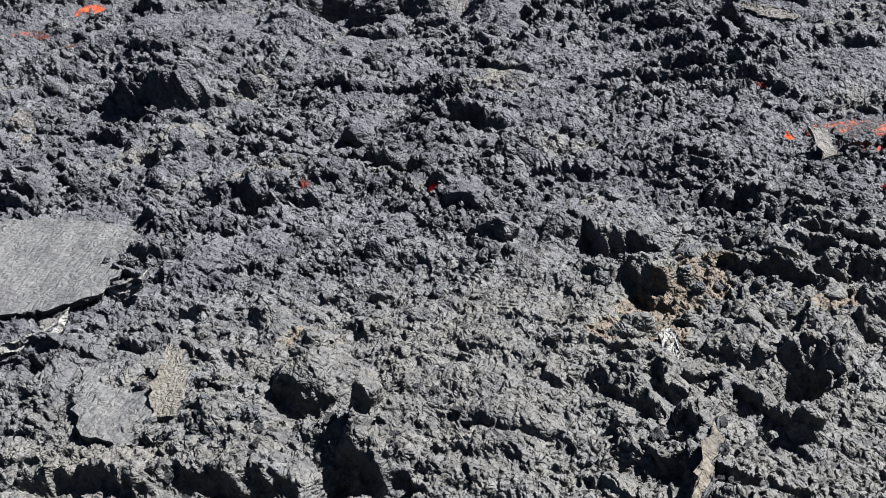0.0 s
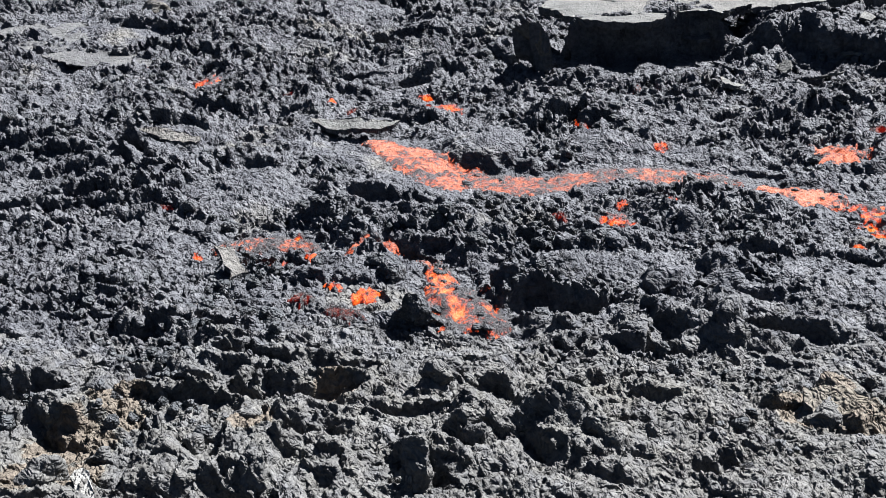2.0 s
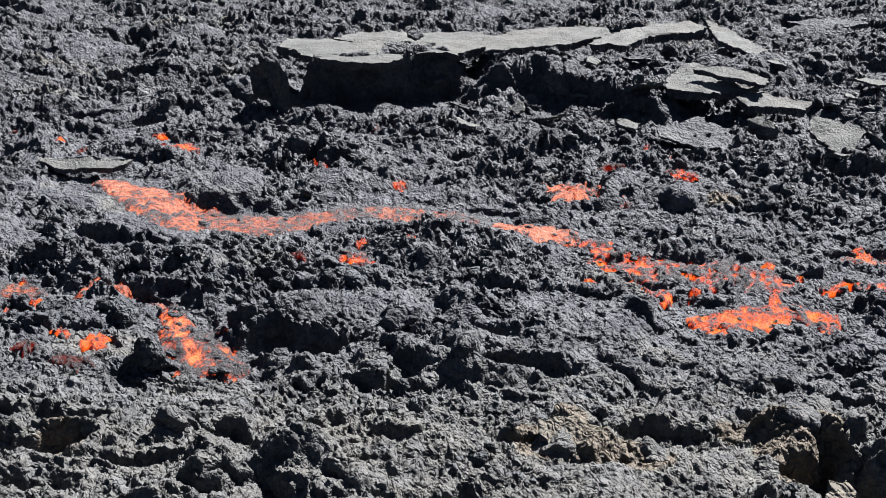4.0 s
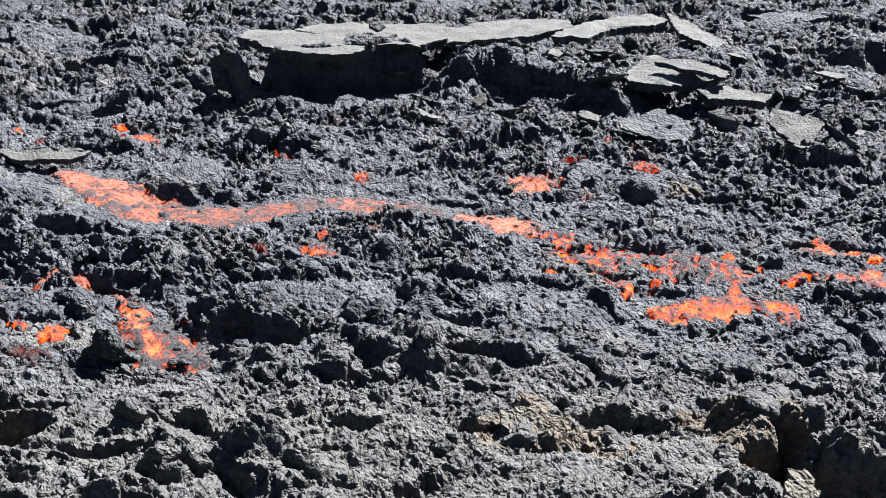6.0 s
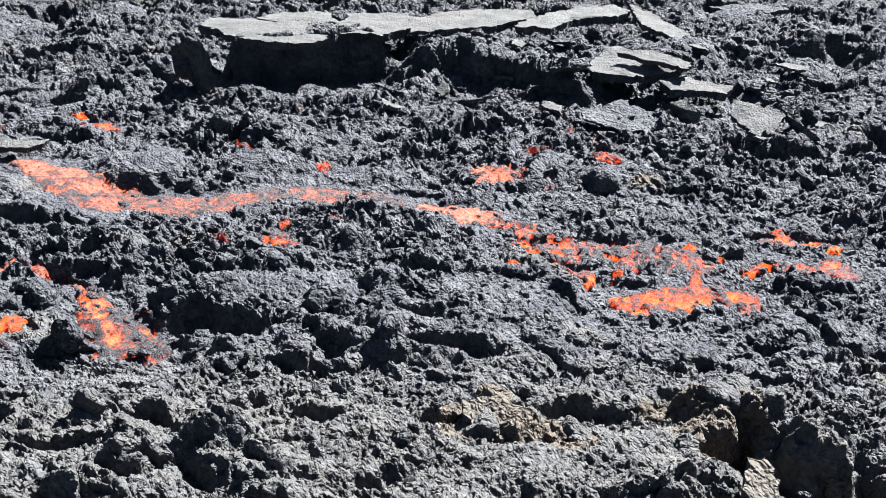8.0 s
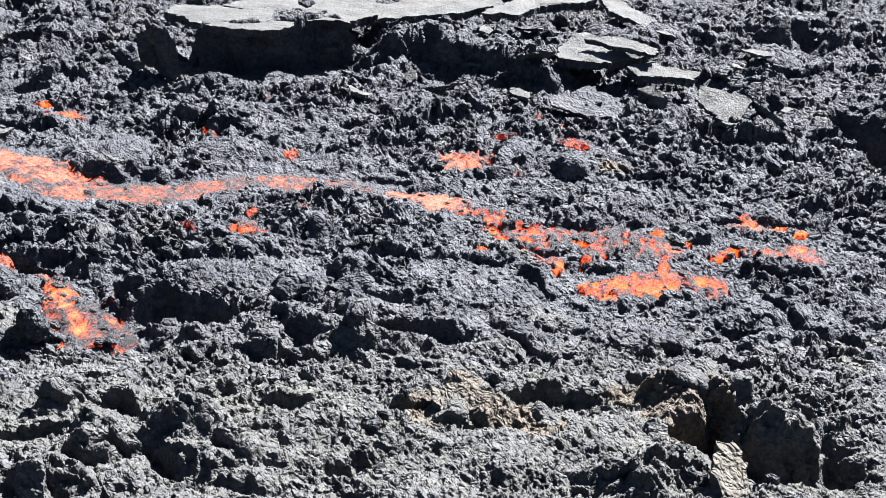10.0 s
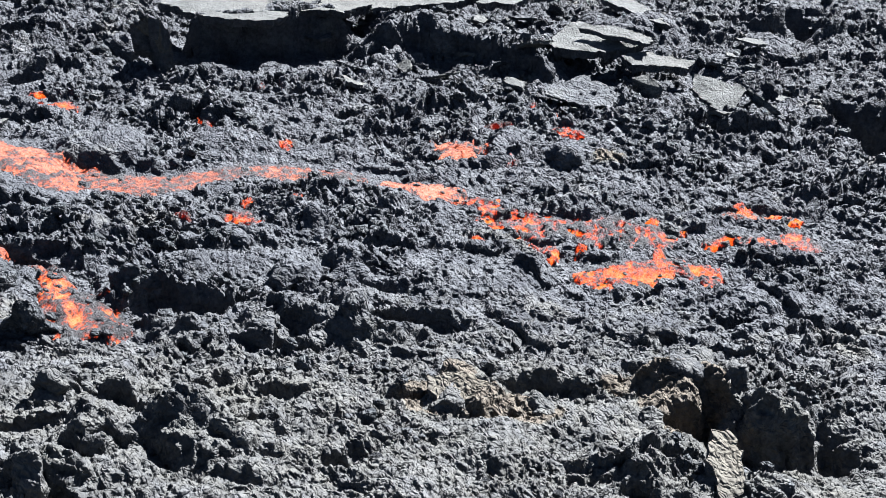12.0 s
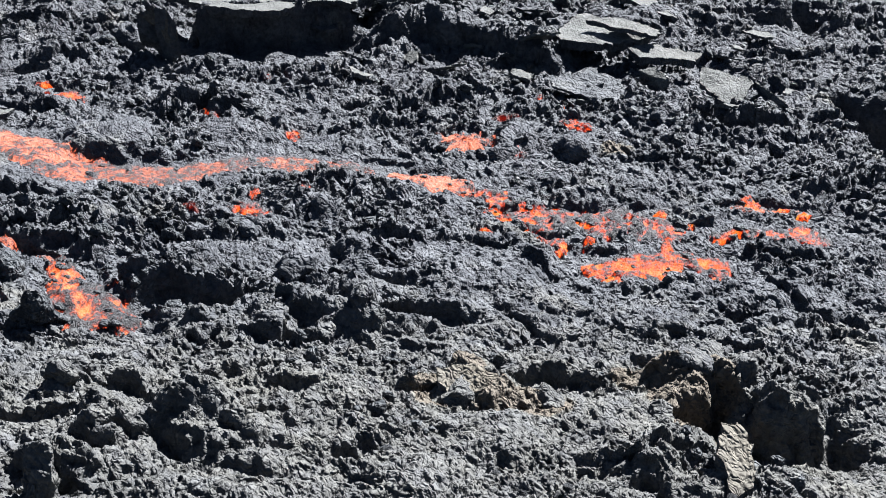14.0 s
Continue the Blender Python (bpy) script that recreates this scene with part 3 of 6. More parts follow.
ridge([(-2.69, 8.44), (-2.28, 8.27), (-1.95, 8.02), (-1.86, 7.74)], 0.13, 0.2)
ridge([(-3.66, 7.81), (-3.4, 7.78), (-3.19, 7.43), (-3.11, 7)], 0.1, 0.13)
ridge([(1.42, 11.81), (1.79, 11.89), (2.3, 11.42), (2.73, 11.11)], 0.2, 0.14)
ridge([(0.53, 9.92), (0.97, 9.75), (1.41, 9.31)], 0.2, 0.16)
ridge([(-0.09, 10.73), (0.09, 9.99), (0.35, 9.3)], 0.16, 0.16)
ridge([(3.18, 10.22), (3.44, 9.97), (3.54, 9.44)], 0.16, 0.16)
ridge([(5.7, 9.61), (5.67, 9.1), (5.35, 8.48)], 0.14, 0.25)
ridge([(-1.9, 10.59), (-1.52, 10.67), (-1.08, 10.54), (-0.74, 10.25)], 0.11, 0.13)
ridge([(-1.89, 10.02), (-1.48, 10.14), (-1.05, 10.01), (-0.78, 9.8)], 0.1, 0.11)
ridge([(-1.77, 9.48), (-1.48, 9.61), (-1.17, 9.45), (-0.99, 9)], 0.1, 0.12)
ridge([(-1.49, 9.16), (-1.3, 9.21), (-1.13, 8.88)], 0.08, 0.1)
ridge([(-3.01, 10.94), (-2.58, 11.09), (-2.12, 10.6)], 0.12, 0.13)
ridge([(0.21, 10.04), (0.6, 9.62), (0.99, 9.06), (1.45, 8.9)], 0.2, 0.16)
ridge([(-0.61, 9.42), (-0.53, 9.06), (-0.5, 8.72)], 0.1, 0.16)

# weathered brown patches: x, y, radius, amount
WEATHERED = [(-3.57, 9.66, 0.48, 1), (-3.36, 10.40, 0.43, 0.9), (-3.88, 9.01, 0.4, 0.8), (3.06, 9.85, 0.48, 1), (3.80, 9.43, 0.41, 0.9), (5.34, 9.39, 0.64, 1), (5.44, 8.68, 0.34, 1), (-6.78, 8.38, 0.43, 0.8), (-2.04, 9.85, 0.34, 0.9), (-3.67, 9.70, 0.56, 0.9), (-1.33, 10.43, 0.42, 0.7), (7.21, 15.66, 0.32, 0.8),
    (4.87, 9.69, 0.3, 0.9), (5.30, 9.61, 0.35, 1), (5.68, 9.54, 0.35, 1), (5.42, 8.57, 0.3, 1), (3.45, 9.54, 0.35, 0.9), (3.97, 9.44, 0.3, 0.9), (5.09, 8.92, 0.3, 0.9), (3.28, 9.99, 0.3, 0.9), (-3.43, 9.14, 0.3, 1), (-3.81, 9.48, 0.25, 0.9), (-3.23, 10.01, 0.3, 0.9)]

# beds of the lava streams
bed([(-1.49, 18.03), (-1.15, 17.74), (-0.79, 17.28), (-0.41, 16.71), (0.08, 16.30), (0.52, 16.16), (1.03, 16.08)], 1.07, 1.0)
bed([(-0.07, 16.39), (0.37, 16.20), (0.88, 16.10), (1.49, 16.14), (2.08, 16.14), (2.71, 16.18), (3.17, 16.10), (3.54, 16.01), (3.84, 15.90)], 1.00, 1.0)
bed([(3.92, 15.92), (4.09, 15.63), (4.33, 15.38), (4.56, 15.18), (4.80, 15.07), (5.01, 15.04)], 0.72, 1.0)
bed([(4.60, 14.39), (4.95, 14.05), (5.46, 13.80), (6.03, 13.54), (6.60, 13.28), (7.01, 12.88)], 1.14, 0.1)
bed([(4.68, 14.40), (4.87, 14.14), (5.16, 14.03), (5.69, 14.03), (6.13, 13.97)], 0.31, 0.5)
bed([(5.07, 13.31), (5.27, 13.08), (5.47, 12.84)], 0.38, 0.5)
bed([(5.31, 12.06), (5.59, 12.26), (5.95, 12.13), (6.40, 12.21), (6.74, 12.17), (6.92, 12.04)], 0.95, 0.5)
bed([(7.27, 12.98), (7.55, 12.91), (7.86, 12.93), (8.08, 12.76), (8.41, 12.68), (8.90, 12.72)], 0.82, 0.5)
bed([(7.86, 13.67), (8.45, 13.59), (8.99, 13.41)], 0.31, 0.5)
bed([(-0.80, 13.69), (-0.63, 13.55), (-0.48, 13.44), (-0.37, 13.21)], 0.22, 0.5)
bed([(-3.20, 14.10), (-2.86, 14.26), (-2.43, 14.22), (-1.99, 14.10), (-1.70, 13.94)], 0.54, 0.5)
bed([(-1.47, 13.68), (-1.29, 13.90), (-1.04, 13.93), (-0.72, 13.65)], 0.24, 0.5)
bed([(-0.45, 13.43), (-0.31, 13.02), (-0.23, 12.61), (-0.08, 12.25), (0.15, 11.88), (0.37, 11.63)], 0.67, 0.5)
bed([(-2.63, 13.55), (-2.37, 13.50), (-2.01, 13.43)], 0.23, 0.5)


EYE_HEIGHT = 6.0


def relief(x, y, clinker=True, want_rough=False):
    """Height of the lava field at x, y, with or without its cover of clinker."""
    shape = x.shape
    x, y = x.ravel().astype(float), y.ravel().astype(float)
    r = np.hypot(x, y)
    fx = x + 0.11 * perlin(x * 2.6, y * 2.6, 1) + 0.03 * perlin(x * 7, y * 7, 27)
    fy = y + 0.11 * perlin(x * 2.6, y * 2.6, 3) + 0.03 * perlin(x * 7, y * 7, 28)
    wx, wy = fx + 0.03 * perlin(x * 12, y * 12, 2), fy + 0.03 * perlin(x * 12, y * 12, 4)
    z = 0.10 * perlin(x / 3.1, y / 3.1, 5) + 0.5 * perlin(x / 23, y / 23, 6) * np.clip((r - 18) / 30, 0, 1)
    z += 2.2 * perlin(x / 90, y / 90, 7) * np.clip((r - 60) / 200, 0, 1)
    z += 0.34 * (np.abs(perlin(x / 1.5, y / 1.5, 9)) - 0.25) * np.clip((r - 15) / 8, 0, 1)
    az = np.degrees(np.arctan2(-x, y))
    around = ((az < -41) | (az > 57) | (r < 6.4)) & (r < 60)
    z += np.where(around, 0.5 * np.abs(perlin(x / 1.0, y / 1.0, 36)) + 0.25 * np.abs(perlin(x / 0.42, y / 0.42, 37)) - 0.22, 0)
    rough = 0.62 + 0.85 * perlin(x / 1.9, y / 1.9, 8) + 0.24 * np.clip((r - 16) / 8, 0, 1) - 0.1 * np.clip((12.5 - r) / 3, 0, 1)
    rough = np.clip(rough, 0.36, 1.4)
    calm = np.zeros(x.shape)
    for kind, (cx, cy, reach), args in FEATURES:
        k = near(fx, fy, cx, cy, reach)
        if not len(k):
            continue
        px, py = fx[k], fy[k]
        if kind == "pit":
            d = oval(px, py, *args[:5])
            z[k] -= args[5] * np.clip((1.15 - d) / 0.36, 0, 1)
            rough[k] += (0.3 - rough[k]) * np.clip((1.05 - d) / 0.3, 0, 1)
        elif kind == "lump":
            d = oval(px, py, *args[:5])
            z[k] += args[5] * np.clip(1 - d * d, 0, 1) ** 0.8
            rough[k] += (0.5 * args[6] - rough[k]) * np.clip((1.1 - d) / 0.2, 0, 1)
        elif kind == "smooth":
            d = oval(px, py, *args[:5])
            rough[k] += (args[5] - rough[k]) * np.clip((1.15 - d) / 0.3, 0, 1)
        elif kind == "ridge":
            d, share, side = along(px, py, args[0])
            fall = np.clip(np.minimum(share, 1 - share) * 6 + 0.25, 0, 1)
            z[k] += 0.75 * args[2] * fall * np.clip(1 - (d / args[1]) ** 2, 0, 1)
        elif kind == "bed":
            d, share, side = along(px, py, args[0])
            fall = np.clip((1.25 - d / args[1] * 2) / 0.35, 0, 1)
            z[k] -= 0.07 * fall
            calm[k] = np.maximum(calm[k], args[2] * np.clip((2.3 - d / args[1] * 2) / 0.8, 0, 1))
            rough[k] += (0.4 - 0.2 * args[2] - rough[k]) * fall
        elif kind == "lip":
            d, share, side = along(wx[k] + 0.035 * perlin(x[k] / 0.17, y[k] / 0.17, 29), wy[k] + 0.035 * perlin(x[k] / 0.17, y[k] / 0.17, 30), [p[:2] for p in args[0]])
            drop = np.interp(share * (len(args[0]) - 1), range(len(args[0])), [p[2] for p in args[0]])
            drop = drop * np.clip(np.minimum(share, 1 - share) * 7 + 0.12, 0, 1)
            s = np.where(side > 0, d, -d)
            z[k] += drop * np.where(s > 0, 0.38 * np.clip(1 - s / (0.25 + 1.9 * drop), 0, 1) ** 1.3, -0.57 * np.clip(1 + s / (0.12 + 0.8 * drop), 0, 1)) * np.clip(d / (0.03 + 0.2 * drop), 0, 1) ** 0.8
            rough[k] *= np.where(s < 0, np.clip(-s / (0.1 + 0.6 * drop), 0.6, 1), 1)
        elif kind == "step":
            d, share, side = along(px, py, args[0])
            fall = np.clip(np.minimum(share, 1 - share) * 8, 0, 1)
            z[k] += args[1] * fall * np.where(side > 0, np.clip(d / (0.05 + 0.12 * args[1]), 0, 1) ** 0.7 * np.clip(1 - d / args[2], 0, 1) ** 1.2, 0)
    rough = np.clip(rough, 0.12, 1.6)
    if want_rough:
        return rough.reshape(shape)
    lobed = np.clip(1.5 * rough - 0.2, 0, 1) * (1 - calm)
    # lobes of crust pushed one over the other, their fronts towards the open side of the flow
    phase = (wy + 0.55 * perlin(x / 2.1, y / 1.1, 31) + 0.10 * perlin(x / 0.5, y / 0.4, 32)) / 0.62
    s1 = phase - np.floor(phase)
    z += (0.24 + 0.12 * np.clip((r - 12) / 3, 0, 1)) * lobed * np.clip(perlin(x / 1.7, y / 0.9, 33) + 0.25, 0, 0.8) * np.clip(s1 / 0.07, 0, 1) * (1 - s1)
    phase = (wy + 0.22 * perlin(x / 0.9, y / 0.5, 34)) / 0.27
    s1 = phase - np.floor(phase)
    z += 0.11 * lobed * np.clip(perlin(x / 1.0, y / 0.6, 35) + 0.2, 0, 0.8) * np.clip(s1 / 0.14, 0, 1) * (1 - s1)
    # long rounded folds of the older crust in the foreground
    fold = np.clip((14.5 - r) / 3, 0, 1) * ~around
    z += 0.16 * fold * (np.abs(perlin(fx / 1.2 + 0.3 * fy, fy / 0.45, 38)) - 0.2)
    rough *= 1 - 0.4 * fold
    if not clinker:
        return z.reshape(shape)
    # clinker: billowing lumps, then knobs and worms with deep creases, finer on the older crust in front
    b1 = np.abs(perlin(wx / 0.75, wy / 0.58, 11))
    b2 = np.abs(perlin(wx / 0.34, wy / 0.28, 12))
    z += rough * (0.12 * b1 + 0.08 * b2 - 0.06)
    tx, ty = wx + 0.05 * perlin(x / 0.11, y / 0.11, 16), wy + 0.05 * perlin(x / 0.11, y / 0.11, 20)
    coarse = np.clip((r - 10) / 6, 0, 1)
    for size, tall, seed in ((0.20, 0.026 + 0.032 * coarse, 13), (0.115, 0.054 + 0.026 * coarse, 14), (0.07, 0.05 * np.clip((19 - r) / 5, 0, 1), 19)):
        k = np.flatnonzero(tall > 0.002)
        f1, f2, tag = cells(tx[k] / size, ty[k] / (1.15 * size), seed)
        worm = 1 - 2.2 * np.abs(perlin(tx[k] / (1.5 * size), ty[k] / (1.8 * size), seed + 30))
        knob = np.sqrt(np.clip(1 - (f1 * 1.15) ** 2, 0, 1)) * (0.4 + 0.8 * tag) - 0.8 * np.exp(-((f2 - f1) / 0.18) ** 2)
        z[k] += tall[k] * (1 - 0.45 * calm[k]) * (0.34 + 0.85 * rough[k]) * (0.7 * knob + 0.6 * worm)
    z += 0.012 * np.abs(perlin(x / 0.045, y / 0.045, 15))
    return z.reshape(shape)


# ---- the lava field: one sheet out to the horizon ----
def link_mesh(name, verts, faces, mat, parent=None, label="", shade=True):
    me = bpy.data.meshes.new(name)
    me.from_pydata(verts, [], faces)
    me.materials.append(mat)
    ob = new(name, me)
    if shade:
        me.shade_smooth()
    if parent:
        ob.parent = parent
    if label:
        ob["label"] = label
    return ob


def grid_mesh(name, P, wrap, mat, crust=None):
    rows, cols = P.shape[:2]
    me = bpy.data.meshes.new(name)
    i, j = np.meshgrid(np.arange(rows - 1), np.arange(cols if wrap else cols - 1), indexing="ij")
    j2 = (j + 1) % cols
    quads = np.stack([i * cols + j, i * cols + j2, (i + 1) * cols + j2, (i + 1) * cols + j], -1).reshape(-1, 4)
    me.vertices.add(rows * cols)
    me.vertices.foreach_set("co", P.reshape(-1).astype(np.float32))
    me.loops.add(quads.size)
    me.loops.foreach_set("vertex_index", quads.reshape(-1).astype(np.int32))
    me.polygons.add(len(quads))
    me.polygons.foreach_set("loop_start", (np.arange(len(quads)) * 4).astype(np.int32))
    me.update(calc_edges=True)
    me.validate()
    me.materials.append(mat)
    me.shade_smooth()
    if crust is not None:
        me.attributes.new("crust", "FLOAT", "POINT").data.foreach_set("value", crust.reshape(-1).astype(np.float32))
    return new(name, me)


def patch(radii, turns, wrap, drop=0.0):
    """One polar patch of the field: its points, how weathered and lightened they are, and its quads."""
    RR, TT = np.meshgrid(radii, turns, indexing="ij")
    X, Y = 0.03 - RR * np.sin(TT), RR * np.cos(TT)
    Z = relief(X, Y)
    # clods lean out over their creases, lobes overhang towards the open side of the flow
    SX = 0.03 * perlin(X / 0.16, (Y + Z) / 0.16, 21) + 0.014 * perlin((X + Z) / 0.08, (Y - Z) / 0.08, 22)
    SY = 0.03 * perlin((X - Z) / 0.16, Y / 0.16, 23) + 0.014 * perlin((X + Z) / 0.08, (Y + Z) / 0.08, 24)
    SX += 0.045 * perlin(X / 0.3, Z / 0.16, 25)
    SY += 0.045 * perlin((X + Y) / 0.35, Z / 0.12, 26)
    calm = 0.55 + 0.45 * np.clip((RR - 10) / 5, 0, 1)
    SX, SY = SX * calm, SY * calm
    fade = np.clip(RR / 6, 0, 1) * np.clip((44 - RR) / 4, 0, 1)
    lift = np.clip(Z, -0.35, 0.6)
    # olive older crust close in, its tone also raised to stand in for sunlight
    worn_and_lit = 0.42 * np.clip((14.5 - RR) / 4, 0, 1)
    for zx, zy, zr, amount in WEATHERED:
        worn_and_lit = np.maximum(worn_and_lit, amount * np.clip(1.6 - 1.4 * np.hypot(X - zx, Y - zy) / zr, 0, 1))
    P = np.stack([X + (SX - 0.12 * lift) * fade, Y + (SY - 0.24 * lift) * fade, Z - drop], -1)
    rows, cols = RR.shape
    i, j = np.meshgrid(np.arange(rows - 1), np.arange(cols if wrap else cols - 1), indexing="ij")
    k = (j + 1) % cols
    return P.reshape(-1, 3), worn_and_lit.reshape(-1), np.stack([i * cols + j, i * cols + k, (i + 1) * cols + k, (i + 1) * cols + j], -1).reshape(-1, 4)


def field():
    """The whole field as one mesh: fine where the lava is active, coarser round about and out to the horizon."""
    ring = np.radians(np.arange(0, 360, 1.5))
    parts = [
        patch(np.geomspace(6.2, 39.7, 1040), np.radians(np.arange(-41, 57, 0.08)), False),
        patch(np.concatenate([[0.001], np.geomspace(0.3, 6.5, 112)]), ring, True, 0.02),
        patch(np.geomspace(6.4, 39.5, 68), np.radians(np.arange(56.9, 319.3, 1.5)), False, 0.02),
        patch(np.geomspace(39.2, 3000, 160), ring, True, 0.02),
    ]
    at, V, W, Q = 0, [], [], []
    for P, worn_and_lit, quads in parts:
        V.append(P)
        W.append(worn_and_lit)
        Q.append(quads + at)
        at += len(P)
    V, W, Q = np.concatenate(V), np.concatenate(W), np.concatenate(Q)
    me = bpy.data.meshes.new("ground")
    me.vertices.add(len(V))
    me.vertices.foreach_set("co", V.reshape(-1).astype(np.float32))
    me.loops.add(Q.size)
    me.loops.foreach_set("vertex_index", Q.reshape(-1).astype(np.int32))
    me.polygons.add(len(Q))
    me.polygons.foreach_set("loop_start", (np.arange(len(Q)) * 4).astype(np.int32))
    me.update(calc_edges=True)
    me.validate()
    me.materials.append(CRUST)
    me.shade_smooth()
    me.attributes.new("weathered", "FLOAT", "POINT").data.foreach_set("value", W.astype(np.float32))
    return new("ground", me)


ground = field()
tagged(ground, "rough dark-grey basalt lava field, cooled and clinkery", "lava field", kind="structure")


# ---- molten lava ----
def noise3(P, size, seed):
    q = P / size
    return (perlin(q[:, 0] + q[:, 2] * 0.6, q[:, 1], seed) + perlin(q[:, 1], q[:, 2] + q[:, 0] * 0.6, seed + 1)
            + perlin(q[:, 2], q[:, 0] + q[:, 1] * 0.6, seed + 2)) / 1.7


def ball(level):
    bm = bmesh.new()
    bmesh.ops.create_icosphere(bm, subdivisions=level, radius=1)
    bm.verts.index_update()
    v = np.array([p.co[:] for p in bm.verts])
    f = [[p.index for p in q.verts] for q in bm.faces]
    bm.free()
    return v, f


RAFT = ball(2)


def lava_stream(line, widths, mat, lift, label, cold=(0.0, 0.0), lumpy=1.0, ragged=1.0, rafts=0):
    """A stream of lava along a line of points, as wide as the widths say; its rims run down into the clinker.
    cold: how far it is crusted over at its start and at its end."""
    n = len(line)
    t = np.linspace(0, n - 1, max(8, int(sum(math.dist(line[k], line[k + 1]) for k in range(n - 1)) / 0.025)))
    px = np.interp(t, range(n), [p[0] for p in line])
    py = np.interp(t, range(n), [p[1] for p in line])
    for _ in range(6):
        px[1:-1], py[1:-1] = (px[:-2] + px[1:-1] * 2 + px[2:]) / 4, (py[:-2] + py[1:-1] * 2 + py[2:]) / 4
    w = np.interp(t, range(n), widths)
    dx, dy = np.gradient(px), np.gradient(py)
    d = np.hypot(dx, dy) + 1e-9
    m = int(np.clip(max(widths) / 0.025, 8, 44))
    u = np.linspace(-1, 1, m)
    rag = [1 + ragged * (0.4 * perlin(px * 2.5 + k, py * 2.5, 41) + 0.35 * perlin(px * 7 + k, py * 7, 47)) for k in (0, 9)]
    U = np.where(u[None] < 0, u[None] * rag[0][:, None], u[None] * rag[1][:, None])
    X = px[:, None] - (dy / d * w)[:, None] * U * 0.5
    Y = py[:, None] + (dx / d * w)[:, None] * U * 0.5
    end = np.clip(np.minimum(np.arange(len(t)), len(t) - 1 - np.arange(len(t))) / 5, 0, 1)[:, None]
    clinker = relief(X, Y)
    lumps = clinker - relief(X, Y, False)
    Z = clinker + 0.4 * lift * (1 - u[None] ** 4) * end - 0.12 * (np.abs(u[None]) ** 6) - 0.14 * (1 - end)
    Z += lumpy * (0.015 * np.abs(perlin(X / 0.13, Y / 0.13, 42)) + 0.01 * np.abs(perlin(X / 0.06, Y / 0.06, 43)))
    crust = np.abs(u[None]) ** 3 * 0.7 + np.linspace(cold[0], cold[1], len(t))[:, None]
    # the tops of the lumps have cooled, the creases still glow
    crust = crust + 0.4 * np.clip((lumps - lumps.mean()) / (lumps.std() + 1e-6), -2, 2)
    ob = new("lava_stream")
    melt = grid_mesh("melt", np.stack([X, Y, Z], -1), False, mat, crust)
    melt.parent = ob
    # pieces of cooled crust that ride on the melt
    rs = np.random.RandomState(int(1000 * abs(px[0])))
    for k in range(rafts):
        i, j = rs.randint(4, len(t) - 4), rs.randint(2, m - 2)
        size = rs.uniform(0.018, 0.04) if k % 4 else rs.uniform(0.035, 0.065)
        v, f = RAFT
        P = v * (size * rs.uniform(1, 1.8), size, size * 0.5)
        P = P + 0.4 * size * noise3(P + 5 * k, size, 80)[:, None] * v
        raft = link_mesh("crust_raft", P.tolist(), f, CINDER, ob, "dark raft of cooled crust")
        raft.matrix_basis = pose(X[i, j], Y[i, j], Z[i, j], rs.uniform(-15, 15), rs.uniform(-15, 15), rs.uniform(0, 360))
    return tagged(ob, label, "lava")


def lava_pool(cx, cy, rx, ry, turn, mat, lift, label, seed, group="lava seen through the crust"):
    """A patch of melt in a break of the crust, ragged at its rim."""
    a, k = np.linspace(0, 2 * np.pi, 48, endpoint=False), np.linspace(0.02, 1, 14)
    rag = 1 + 0.5 * perlin(np.cos(a) * 1.3 + seed, np.sin(a) * 1.3, 44) + 0.5 * perlin(np.cos(a) * 3.5 + seed, np.sin(a) * 3.5, 45)
    K, A = np.meshgrid(k, a, indexing="ij")
    c, s = math.cos(radians(turn)), math.sin(radians(turn))
    ux, uy = rx * K * np.cos(A) * rag[None], ry * K * np.sin(A) * rag[None]
    X, Y = cx + ux * c - uy * s, cy + ux * s + uy * c
    clinker = relief(X, Y)
    lumps = clinker - relief(X, Y, False)
    Z = clinker + 0.5 * lift - 0.12 * K ** 5 + 0.025 * np.abs(perlin(X / 0.1, Y / 0.1, 46)) + 0.015 * np.abs(perlin(X / 0.05, Y / 0.05, 43))
    ob = grid_mesh("lava_pool", np.stack([X, Y, Z], -1), True, mat, 0.7 * K ** 3 + 0.3 * np.clip((lumps - lumps.mean()) / (lumps.std() + 1e-6), -2, 2))
    return tagged(ob, label, "lava", group)


# ---- loose rock ----
BALL_FINE, BALL_MID = ball(5), ball(4)


